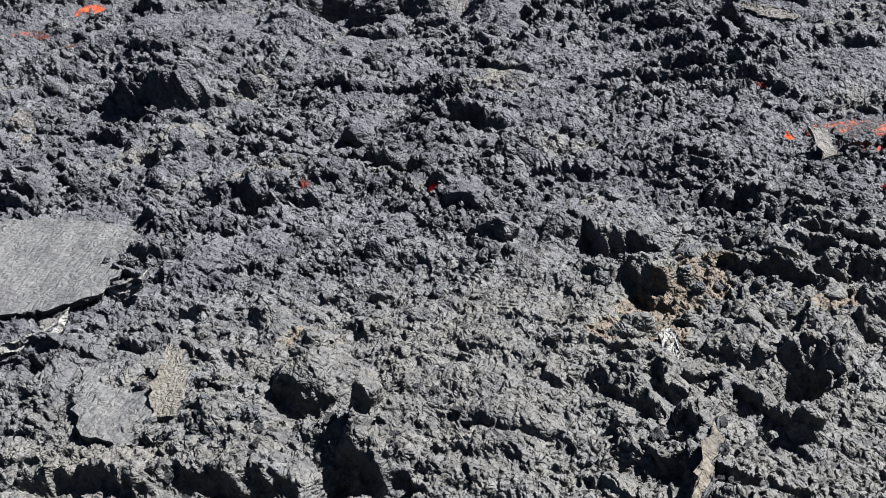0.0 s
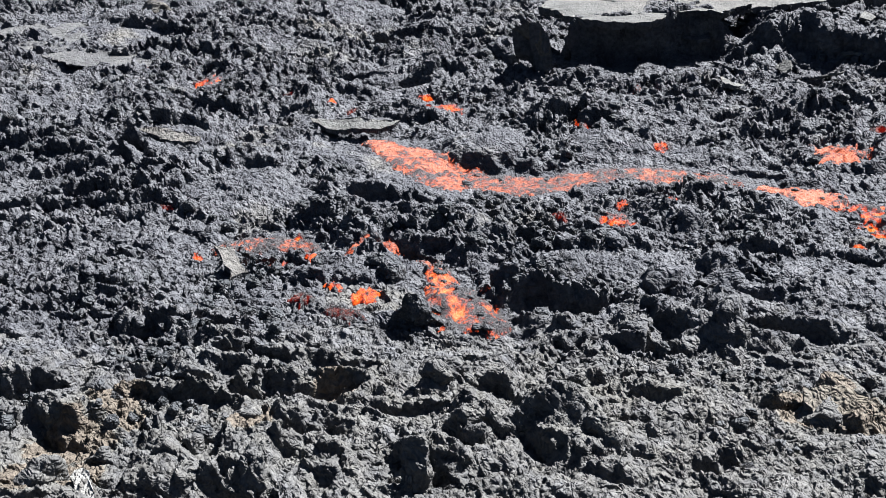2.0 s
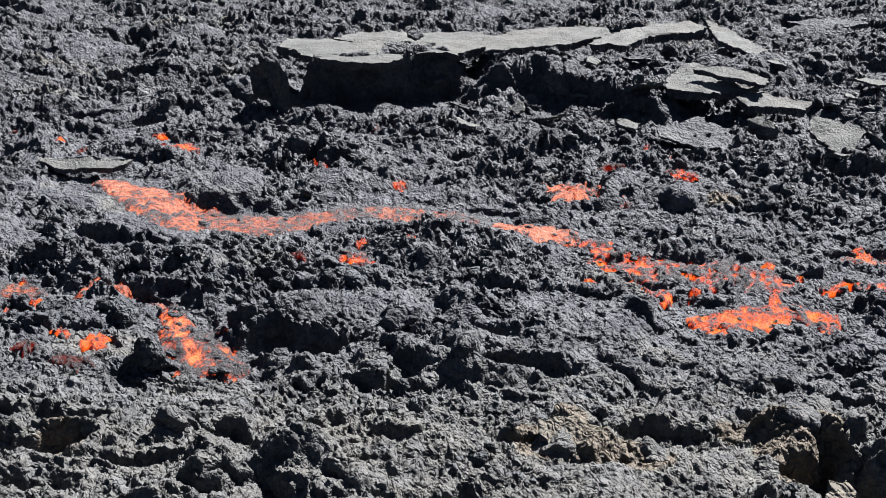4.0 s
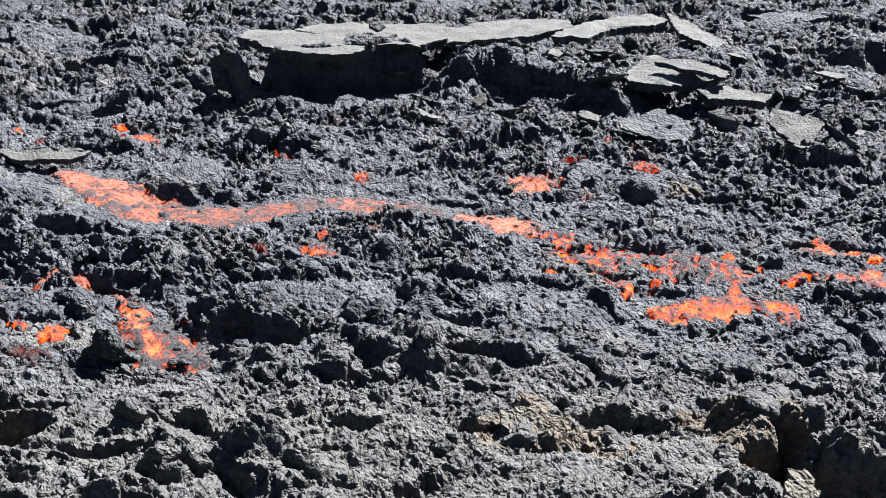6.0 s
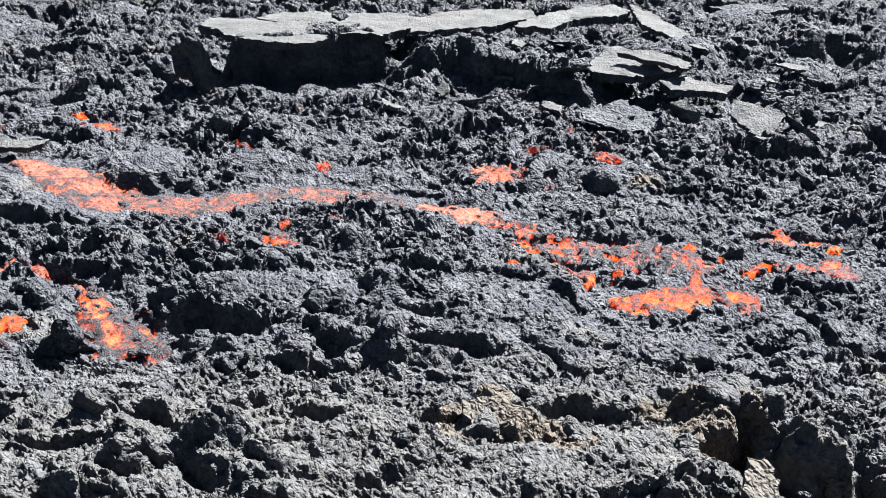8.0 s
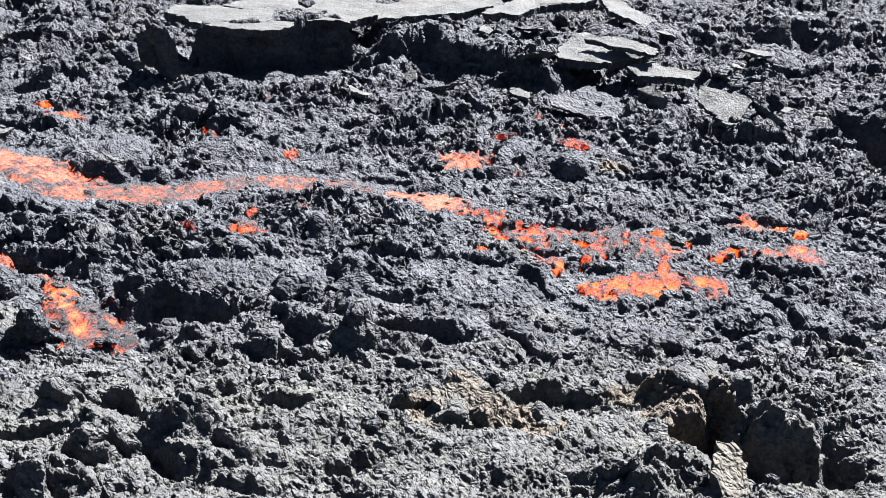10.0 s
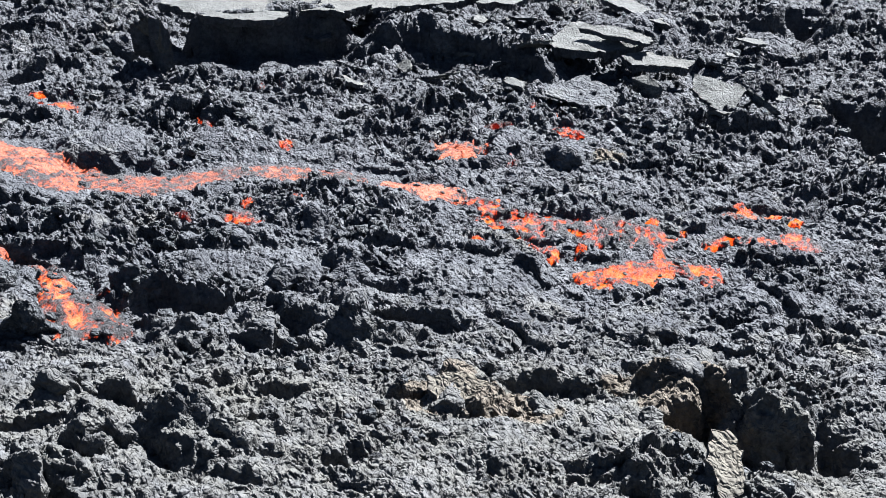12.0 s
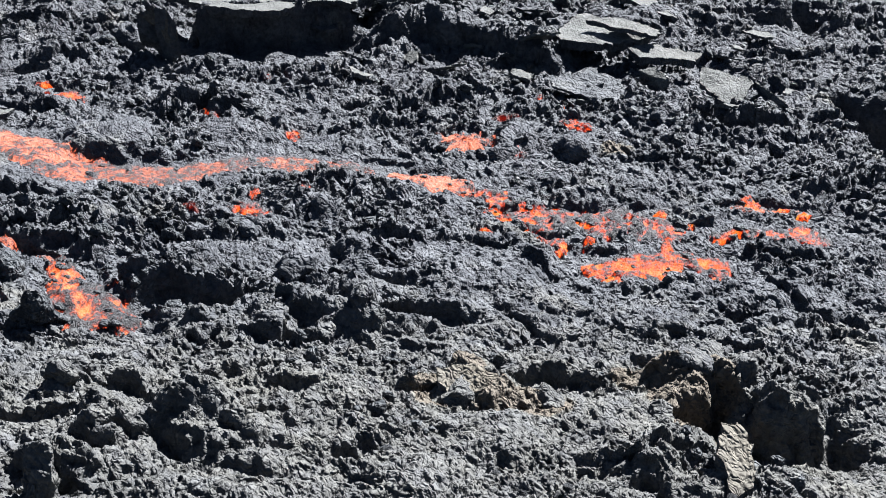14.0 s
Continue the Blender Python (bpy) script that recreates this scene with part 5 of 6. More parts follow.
crust_plate([(-15.12, 13.42, 0.3), (-14.65, 13.27, 0.32), (-14.07, 12.59, 0.12), (-14.14, 12.38, 0.1)], 0.06, PALE, "pale streaked shard of crust leaning on clinker", 76)
crust_plate([(4.82, 17.58, 0.2), (5.21, 17.57, 0.25), (5.37, 17.35, 0.2), (5.02, 17.33, 0.15)], 0.05, ROCK, "tilted plate of grey crust leaning on rubble", 77)
crust_plate([(13.21, 26.52, 0.3), (14.49, 26.83, 0.3), (15.15, 26.18, 0.3), (14.01, 25.87, 0.25)], 0.08, ROCK, "cracked grey-brown crust slab lying on rubble", 78)
crust_plate([(14.07, 23.97, 0.35), (15.21, 24.11, 0.35), (15.56, 23.78, 0.3), (14.43, 23.65, 0.25)], 0.08, ROCK, "cracked grey-brown crust slab lying on rubble", 79)
crust_plate([(-13.13, 9.85, 0.16), (-12.16, 10.17, 0.16), (-11.35, 10.32, 0.16), (-10.39, 10.18, 0.16), (-9.91, 9.76, 0.16), (-9.80, 9.29, 0.16), (-9.67, 8.66, 0.16), (-10.01, 8.30, 0.16), (-10.58, 8.02, 0.16), (-11.03, 7.70, 0.16)], 0.1, SHEET, "broad smooth sheet of finely wrinkled grey crust", 181)
crust_plate([(-9.94, 7.22, 0.28), (-9.70, 7.45, 0.32), (-9.55, 7.72, 0.32), (-9.51, 8.01, 0.38), (-9.46, 7.83, 0.26), (-9.63, 7.46, 0.22), (-9.87, 7.20, 0.20)], 0.05, ASH, "ash-whitened broken edge of a crust sheet", 182)
crust_plate([(-9.45, 8.54, 0.30), (-9.28, 8.65, 0.36), (-9.11, 8.73, 0.38), (-9.17, 8.95, 0.38), (-9.15, 8.78, 0.28), (-9.32, 8.54, 0.24)], 0.05, ASH, "ash-whitened broken edge of a crust sheet", 183)
crust_plate([(-8.81, 7.28, 0.2), (-8.54, 7.43, 0.2), (-8.21, 7.45, 0.2), (-7.77, 7.00, 0.2), (-7.43, 6.57, 0.2), (-7.47, 6.26, 0.2), (-8.06, 6.32, 0.2), (-8.42, 6.67, 0.2)], 0.2, SHEET, "flat grey crust plate tilted over a hollow", 184)
crust_plate([(-7.72, 6.95, 0.3), (-7.96, 7.64, 0.34), (-7.75, 7.62, 0.34), (-7.42, 7.17, 0.26), (-7.32, 6.77, 0.2), (-7.54, 6.72, 0.2)], 0.12, PALE, "pale sandy crust plate lying on the clinker", 185)
crust_plate([(-9.33, 25.29, 0.14), (-7.94, 26.18, 0.14), (-6.45, 24.02, 0.14), (-5.30, 22.52, 0.14), (-4.86, 21.52, 0.14), (-5.86, 21.86, 0.14), (-6.96, 22.39, 0.14), (-8.19, 23.54, 0.14)], 0.05, SHEET, "smooth pale-grey sheet of crust on rubble", 186)
crust_plate([(5.02, 8.24, 0.42), (5.17, 8.18, 0.42), (5.17, 7.97, 0.34), (5.03, 7.62, 0.16), (4.81, 7.56, 0.14), (4.84, 7.87, 0.28)], 0.3, SAND, "sandy-pale crumbling pillar of weathered crust beside a hollow", 187)
crust_plate([(-2.58, 7.60, 0.34), (-2.57, 7.17, 0.36), (-2.53, 6.78, 0.36), (-2.52, 6.50, 0.34), (-2.45, 6.57, 0.3), (-2.47, 6.96, 0.3), (-2.50, 7.43, 0.28)], 0.12, SAND, "narrow pale crest of folded crust", 188)
crust_plate([(-3.43, 9.02, 0.16), (-3.28, 8.94, 0.2), (-3.15, 8.66, 0.2), (-3.22, 8.54, 0.16), (-3.37, 8.71, 0.14)], 0.05, ASH, "whitish ash-crusted fragment in a brown hollow", 189)
crust_plate([(-3.20, 8.51, 0.18), (-3.10, 8.45, 0.2), (-3.09, 8.31, 0.16), (-3.20, 8.37, 0.14)], 0.04, ASH, "whitish ash-crusted fragment in a brown hollow", 190)
crust_plate([(2.98, 9.95, 0.2), (3.30, 9.94, 0.24), (3.53, 9.62, 0.22), (3.52, 9.42, 0.1), (3.18, 9.49, 0.06), (2.99, 9.66, 0.1)], 0.14, SAND, "brown-grey slab edge broken into ribs", 191)
# loose blocks
crust_plate([(0.97, 21.24, 0.8), (1.22, 21.29, 0.9), (1.46, 21.11, 0.9), (1.59, 20.98, 0.7), (1.60, 20.94, 0.42), (1.44, 21.03, 0.36), (1.21, 21.64, 0.5), (1.03, 21.42, 0.6)], 0.3, SAND, "pale streaked wedge of rock leaning beside the hollow", 80)
rock("lava_block", 0.94, 22.11, 0.35, 0.32, 0.37, 0, ROCK, "grey rounded lava block bedded in clinker", seed=81, sink=0.50, tilt=0, rugged=1.0)
rock("lava_block", -0.51, 11.75, 0.25, 0.15, 0.31, 0, CINDER, "black blocky lava boulder with clinkery faces", seed=82, sink=0.25, tilt=26, rugged=1.0)
rock("lava_block", 5.67, 16.04, 0.28, 0.25, 0.25, 50, ROCK, "grey rounded lava block bedded in clinker", seed=83, sink=0.50, tilt=-2, rugged=1.0)
rock("lava_block", 3.48, 13.99, 0.15, 0.14, 0.22, 20, ROCK, "black blocky lava boulder with clinkery faces", seed=84, sink=0.50, tilt=-8, rugged=1.0)
rock("lava_block", 3.73, 14.10, 0.10, 0.09, 0.18, 64, ROCK, "black blocky lava boulder with clinkery faces", seed=85, sink=0.50, tilt=-8, rugged=1.0)
rock("lava_block", 2.60, 11.79, 0.35, 0.32, 0.23, 140, ROCK, "grey rounded lava block bedded in clinker", seed=86, sink=0.50, tilt=4, rugged=1.0)
rock("lava_block", 0.92, 11.52, 0.17, 0.15, 0.22, 160, ROCK, "grey rounded lava block bedded in clinker", seed=87, sink=0.50, tilt=-4, rugged=1.0)
rock("lava_block", 1.71, 11.37, 0.20, 0.18, 0.19, 60, ROCK, "grey rounded lava block bedded in clinker", seed=88, sink=0.50, tilt=0, rugged=1.0)
rock("lava_block", 0.27, 13.78, 0.12, 0.11, 0.22, 150, ROCK, "black blocky lava boulder with clinkery faces", seed=89, sink=0.50, tilt=6, rugged=1.0)
rock("lava_block", -0.07, 10.59, 0.12, 0.11, 0.15, 50, ROCK, "grey rounded lava block bedded in clinker", seed=90, sink=0.50, tilt=-2, rugged=1.0)
rock("lava_block", -0.38, 10.42, 0.17, 0.15, 0.17, 4, ROCK, "grey rounded lava block bedded in clinker", seed=91, sink=0.50, tilt=0, rugged=1.0)
rock("lava_block", -0.01, 9.41, 0.15, 0.13, 0.34, 10, ROCK, "grey rounded lava block bedded in clinker", seed=92, sink=0.50, tilt=-6, rugged=1.0)
rock("lava_block", 5.59, 13.34, 0.14, 0.12, 0.11, 100, CINDER, "black blocky lava boulder with clinkery faces", seed=93, sink=0.50, tilt=-8, rugged=1.0)
rock("lava_block", 5.02, 13.59, 0.12, 0.11, 0.11, 10, CINDER, "black blocky lava boulder with clinkery faces", seed=94, sink=0.50, tilt=-6, rugged=1.0)
rock("lava_block", 6.23, 12.92, 0.15, 0.14, 0.12, 150, CINDER, "black blocky lava boulder with clinkery faces", seed=95, sink=0.50, tilt=2, rugged=1.0)
rock("lava_block", 7.07, 13.32, 0.14, 0.13, 0.11, 60, CINDER, "black blocky lava boulder with clinkery faces", seed=96, sink=0.50, tilt=0, rugged=1.0)
rock("lava_block", 5.77, 14.44, 0.15, 0.13, 0.11, 70, CINDER, "black blocky lava boulder with clinkery faces", seed=97, sink=0.50, tilt=-2, rugged=1.0)
rock("lava_block", 3.14, 9.74, 0.29, 0.26, 0.22, 140, ROCK, "rugged knob of weathered brown-grey lava", seed=98, sink=0.50, tilt=0, rugged=1.0)
rock("lava_block", 3.92, 9.46, 0.21, 0.19, 0.15, 0, ROCK, "rugged knob of weathered brown-grey lava", seed=99, sink=0.50, tilt=0, rugged=1.0)
rock("lava_block", 5.49, 9.67, 0.30, 0.27, 0.19, 20, ROCK, "rugged knob of weathered brown-grey lava", seed=100, sink=0.50, tilt=-4, rugged=1.0)
rock("lava_block", 5.83, 9.32, 0.17, 0.15, 0.23, 110, ROCK, "rugged knob of weathered brown-grey lava", seed=101, sink=0.50, tilt=-6, rugged=1.0)
rock("lava_block", 4.80, 9.04, 0.23, 0.21, 0.22, 70, ROCK, "rugged knob of weathered brown-grey lava", seed=103, sink=0.50, tilt=-6, rugged=1.0)
rock("lava_block", 3.98, 14.28, 0.14, 0.13, 0.12, 80, ROCK, "black blocky lava boulder with clinkery faces", seed=104, sink=0.50, tilt=-4, rugged=1.0)
rock("lava_block", 2.73, 13.98, 0.24, 0.21, 0.18, 5, ROCK, "grey rounded lava block bedded in clinker", seed=105, sink=0.50, tilt=-3, rugged=1.0)
rock("lava_block", 1.78, 13.64, 0.20, 0.18, 0.16, 140, ROCK, "grey rounded lava block bedded in clinker", seed=106, sink=0.50, tilt=-8, rugged=1.0)
rock("lava_block", 1.17, 13.60, 0.26, 0.24, 0.17, 50, ROCK, "grey rounded lava block bedded in clinker", seed=107, sink=0.50, tilt=-6, rugged=1.0)
rock("lava_block", 13.24, 21.89, 0.35, 0.31, 0.36, 60, ROCK, "black blocky lava boulder with clinkery faces", seed=108, sink=0.50, tilt=-4, rugged=1.0)
rock("lava_block", 12.37, 22.32, 0.23, 0.21, 0.36, 150, ROCK, "black blocky lava boulder with clinkery faces", seed=109, sink=0.50, tilt=-2, rugged=1.0)
rock("lava_block", 12.85, 19.97, 0.38, 0.34, 0.27, 120, ROCK, "grey rounded lava block bedded in clinker", seed=110, sink=0.50, tilt=0, rugged=1.0)
rock("lava_block", 6.56, 15.70, 0.28, 0.25, 0.25, 170, ROCK, "black blocky lava boulder with clinkery faces", seed=111, sink=0.50, tilt=6, rugged=1.0)
rock("lava_block", 6.61, 14.38, 0.22, 0.20, 0.12, 120, CINDER, "black blocky lava boulder with clinkery faces", seed=112, sink=0.50, tilt=-8, rugged=1.0)
rock("lava_block", 8.74, 14.10, 0.23, 0.21, 0.15, 100, ROCK, "grey rounded lava block bedded in clinker", seed=113, sink=0.50, tilt=0, rugged=1.0)
rock("lava_block", 9.74, 15.76, 0.26, 0.23, 0.22, 170, ROCK, "grey rounded lava block bedded in clinker", seed=114, sink=0.50, tilt=-2, rugged=1.0)
rock("lava_block", 8.46, 16.67, 0.26, 0.23, 0.19, 100, ROCK, "grey rounded lava block bedded in clinker", seed=115, sink=0.50, tilt=4, rugged=1.0)
rock("lava_block", 5.38, 24.24, 0.28, 0.25, 0.25, 100, ROCK, "black blocky lava boulder with clinkery faces", seed=116, sink=0.50, tilt=0, rugged=1.0)
rock("lava_block", 5.87, 22.89, 0.30, 0.27, 0.27, 50, ROCK, "black blocky lava boulder with clinkery faces", seed=117, sink=0.50, tilt=2, rugged=1.0)
rock("lava_block", 9.25, 25.51, 0.37, 0.33, 0.30, 150, ROCK, "black blocky lava boulder with clinkery faces", seed=118, sink=0.50, tilt=6, rugged=1.0)
rock("lava_block", 8.64, 20.62, 0.20, 0.18, 0.17, 130, ROCK, "black blocky lava boulder with clinkery faces", seed=119, sink=0.50, tilt=2, rugged=1.0)
rock("lava_block", 10.14, 28.11, 0.23, 0.21, 0.15, 150, ROCK, "grey rounded lava block bedded in clinker", seed=120, sink=0.50, tilt=6, rugged=1.0)
rock("lava_block", -8.84, 13.18, 0.23, 0.20, 0.29, 55, ROCK, "grey rounded lava block bedded in clinker", seed=121, sink=0.50, tilt=-1, rugged=1.0)
rock("lava_block", -11.27, 12.51, 0.29, 0.26, 0.28, 10, ROCK, "grey rounded lava block bedded in clinker", seed=122, sink=0.50, tilt=-2, rugged=1.0)
rock("lava_block", -10.80, 11.50, 0.21, 0.19, 0.23, 8, ROCK, "grey rounded lava block bedded in clinker", seed=123, sink=0.50, tilt=0, rugged=1.0)
rock("lava_block", -6.47, 11.46, 0.23, 0.21, 0.22, 160, ROCK, "grey rounded lava block bedded in clinker", seed=124, sink=0.50, tilt=-8, rugged=1.0)
rock("lava_block", -11.06, 18.14, 0.44, 0.40, 0.31, 120, ROCK, "grey rounded lava block bedded in clinker", seed=125, sink=0.50, tilt=-8, rugged=1.0)
rock("lava_block", -9.84, 17.73, 0.28, 0.25, 0.35, 65, ROCK, "grey rounded lava block bedded in clinker", seed=126, sink=0.50, tilt=5, rugged=1.0)
rock("lava_block", -8.57, 17.51, 0.41, 0.37, 0.34, 150, ROCK, "grey rounded lava block bedded in clinker", seed=127, sink=0.50, tilt=-2, rugged=1.0)
rock("lava_block", -5.90, 18.68, 0.24, 0.21, 0.30, 22, ROCK, "smooth grey rounded lava block among clinker", seed=128, sink=0.50, tilt=2, rugged=1.0)
rock("lava_block", -9.97, 16.00, 0.19, 0.18, 0.26, 120, CINDER, "black blocky lava boulder with clinkery faces", seed=129, sink=0.50, tilt=-8, rugged=1.0)
rock("lava_block", -6.44, 7.81, 0.16, 0.14, 0.17, 105, ROCK, "grey rounded lava block bedded in clinker", seed=130, sink=0.50, tilt=-3, rugged=1.0)
rock("lava_block", -6.74, 10.34, 0.21, 0.19, 0.19, 110, ROCK, "grey rounded lava block bedded in clinker", seed=131, sink=0.50, tilt=-2, rugged=1.0)
rock("lava_block", -5.70, 10.61, 0.24, 0.21, 0.22, 40, ROCK, "grey rounded lava block bedded in clinker", seed=132, sink=0.50, tilt=-4, rugged=1.0)
rock("lava_block", -6.58, 9.19, 0.23, 0.20, 0.15, 50, ROCK, "grey rounded lava block bedded in clinker", seed=133, sink=0.50, tilt=-6, rugged=1.0)
rock("lava_block", -5.91, 9.03, 0.16, 0.15, 0.13, 140, ROCK, "grey rounded lava block bedded in clinker", seed=134, sink=0.50, tilt=-8, rugged=1.0)
rock("lava_block", -6.73, 8.50, 0.16, 0.15, 0.13, 30, ROCK, "rugged knob of weathered brown-grey lava", seed=135, sink=0.50, tilt=-6, rugged=1.0)
rock("lava_block", -2.66, 10.54, 0.16, 0.15, 0.17, 50, ROCK, "grey rounded lava block bedded in clinker", seed=136, sink=0.50, tilt=-6, rugged=1.0)
rock("lava_block", -2.11, 9.96, 0.16, 0.14, 0.15, 70, ROCK, "rugged knob of weathered brown-grey lava", seed=137, sink=0.50, tilt=-6, rugged=1.0)
rock("lava_block", -3.41, 10.56, 0.30, 0.27, 0.15, 40, ROCK, "rugged knob of weathered brown-grey lava", seed=138, sink=0.50, tilt=4, rugged=1.0)
rock("lava_block", -3.72, 8.97, 0.18, 0.16, 0.21, 30, ROCK, "rugged knob of weathered brown-grey lava", seed=139, sink=0.50, tilt=-2, rugged=1.0)
rock("lava_block", -3.34, 9.41, 0.15, 0.14, 0.16, 120, ROCK, "rugged knob of weathered brown-grey lava", seed=140, sink=0.50, tilt=-4, rugged=1.0)
rock("lava_block", -4.35, 10.09, 0.14, 0.12, 0.15, 40, ROCK, "rugged knob of weathered brown-grey lava", seed=141, sink=0.50, tilt=-8, rugged=1.0)
rock("lava_block", -3.29, 8.78, 0.10, 0.09, 0.18, 160, PALE, "pale sulphur-whitened knob of crust", seed=142, sink=0.50, tilt=0, rugged=1.0)
rock("lava_block", -2.50, 9.49, 0.13, 0.11, 0.22, 160, ROCK, "grey rounded lava block bedded in clinker", seed=143, sink=0.50, tilt=-4, rugged=1.0)
rock("lava_block", -1.93, 7.87, 0.16, 0.14, 0.17, 40, ROCK, "grey rounded lava block bedded in clinker", seed=144, sink=0.50, tilt=0, rugged=1.0)
rock("lava_block", -5.46, 7.09, 0.17, 0.15, 0.24, 120, ROCK, "grey rounded lava block bedded in clinker", seed=145, sink=0.50, tilt=-8, rugged=1.0)
rock("lava_block", -5.15, 7.73, 0.17, 0.15, 0.14, 170, ROCK, "grey rounded lava block bedded in clinker", seed=146, sink=0.50, tilt=2, rugged=1.0)
rock("lava_block", -6.86, 6.84, 0.18, 0.16, 0.18, 30, ROCK, "grey rounded lava block bedded in clinker", seed=147, sink=0.50, tilt=-2, rugged=1.0)
rock("lava_block", -3.12, 11.73, 0.18, 0.16, 0.16, 130, ROCK, "black blocky lava boulder with clinkery faces", seed=148, sink=0.50, tilt=2, rugged=1.0)
rock("lava_block", -5.91, 13.72, 0.21, 0.19, 0.18, 50, ROCK, "grey rounded lava block bedded in clinker", seed=149, sink=0.50, tilt=2, rugged=1.0)
rock("lava_block", -6.07, 12.69, 0.20, 0.18, 0.18, 100, ROCK, "grey rounded lava block bedded in clinker", seed=150, sink=0.50, tilt=0, rugged=1.0)
rock("lava_block", -4.79, 11.87, 0.19, 0.17, 0.17, 0, ROCK, "grey rounded lava block bedded in clinker", seed=151, sink=0.50, tilt=4, rugged=1.0)
rock("lava_block", -10.00, 12.96, 0.23, 0.21, 0.22, 120, ROCK, "grey rounded lava block bedded in clinker", seed=152, sink=0.50, tilt=-4, rugged=1.0)
rock("lava_block", -11.13, 13.89, 0.25, 0.23, 0.21, 60, ROCK, "grey rounded lava block bedded in clinker", seed=153, sink=0.50, tilt=-8, rugged=1.0)
rock("lava_block", -8.90, 11.83, 0.21, 0.19, 0.17, 110, ROCK, "grey rounded lava block bedded in clinker", seed=154, sink=0.50, tilt=2, rugged=1.0)
rock("lava_block", -2.86, 12.32, 0.12, 0.11, 0.07, 10, PALE, "small whitish fragment lying on clinker", seed=155, sink=0.50, tilt=6, rugged=1.0)
rock("lava_block", -14.67, 12.92, 0.20, 0.18, 0.38, 100, PALE, "pale streaked knob of crust", seed=156, sink=0.50, tilt=0, rugged=1.0)
rock("lava_block", -13.13, 11.41, 0.25, 0.22, 0.29, 60, ROCK, "grey rounded lava block bedded in clinker", seed=157, sink=0.50, tilt=-4, rugged=1.0)
rock("lava_block", -9.88, 10.15, 0.24, 0.22, 0.15, 120, PALE, "pale sulphur-whitened knob of crust", seed=158, sink=0.50, tilt=-4, rugged=1.0)
rock("lava_block", -9.58, 9.02, 0.19, 0.17, 0.11, 25, PALE, "whitish crust flake on grey lava", seed=159, sink=0.50, tilt=-7, rugged=1.0)
rock("lava_block", -9.95, 8.12, 0.16, 0.14, 0.12, 160, PALE, "whitish crust flake on grey lava", seed=160, sink=0.50, tilt=4, rugged=1.0)
rock("lava_block", -9.26, 9.31, 0.16, 0.14, 0.15, 120, ROCK, "grey rounded lava block bedded in clinker", seed=161, sink=0.50, tilt=-4, rugged=1.0)
rock("lava_block", -7.89, 7.39, 0.16, 0.15, 0.34, 120, SLAB, "sandy pale crust block", seed=162, sink=0.50, tilt=-4, rugged=1.0)
rock("lava_block", -8.82, 13.21, 0.19, 0.17, 0.29, 160, ROCK, "grey rounded lava block bedded in clinker", seed=163, sink=0.50, tilt=-8, rugged=1.0)
rock("lava_block", -6.82, 10.24, 0.27, 0.24, 0.32, 40, ROCK, "grey rounded lava block bedded in clinker", seed=164, sink=0.50, tilt=-4, rugged=1.0)
rock("lava_block", -6.38, 26.40, 0.37, 0.33, 0.30, 50, PALE, "pale streaked rock block standing on the flow", seed=165, sink=0.50, tilt=-6, rugged=1.0)
rock("lava_block", -5.91, 18.80, 0.20, 0.18, 0.29, 110, ROCK, "smooth grey rounded lava block among clinker", seed=166, sink=0.50, tilt=2, rugged=1.0)
rock("lava_block", -0.32, 10.88, 0.16, 0.15, 0.17, 130, ROCK, "grey rounded lava block bedded in clinker", seed=167, sink=0.50, tilt=6, rugged=1.0)
rock("lava_block", 0.02, 9.43, 0.12, 0.11, 0.32, 80, ROCK, "grey rounded lava block bedded in clinker", seed=168, sink=0.50, tilt=-8, rugged=1.0)
rock("lava_block", -0.52, 8.84, 0.14, 0.13, 0.38, 30, ROCK, "grey rounded lava block bedded in clinker", seed=169, sink=0.50, tilt=-2, rugged=1.0)
rock("lava_block", 0.43, 12.63, 0.18, 0.17, 0.20, 70, ROCK, "grey rounded lava block bedded in clinker", seed=170, sink=0.50, tilt=-2, rugged=1.0)
rock("lava_block", 1.00, 11.53, 0.17, 0.15, 0.19, 120, ROCK, "grey rounded lava block bedded in clinker", seed=171, sink=0.50, tilt=-8, rugged=1.0)
rock("lava_block", 2.17, 12.63, 0.25, 0.22, 0.21, 120, ROCK, "grey rounded lava block bedded in clinker", seed=172, sink=0.50, tilt=4, rugged=1.0)
rock("lava_block", 2.73, 12.44, 0.25, 0.22, 0.25, 100, ROCK, "grey rounded lava block bedded in clinker", seed=173, sink=0.50, tilt=0, rugged=1.0)
rock("lava_block", 2.61, 11.31, 0.23, 0.21, 0.16, 60, ROCK, "grey rounded lava block bedded in clinker", seed=174, sink=0.50, tilt=-4, rugged=1.0)
rock("lava_block", -2.57, 12.65, 0.16, 0.14, 0.17, 20, ROCK, "black blocky lava boulder with clinkery faces", seed=175, sink=0.50, tilt=-4, rugged=1.0)
rock("lava_block", -2.10, 11.93, 0.15, 0.13, 0.14, 80, CINDER, "black blocky lava boulder with clinkery faces", seed=176, sink=0.50, tilt=0, rugged=1.0)
rock("lava_block", -0.90, 12.89, 0.22, 0.20, 0.21, 40, CINDER, "black blocky lava boulder with clinkery faces", seed=177, sink=0.50, tilt=-8, rugged=1.0)
rock("lava_block", -0.98, 13.30, 0.16, 0.15, 0.14, 150, CINDER, "black blocky lava boulder with clinkery faces", seed=178, sink=0.50, tilt=-6, rugged=1.0)
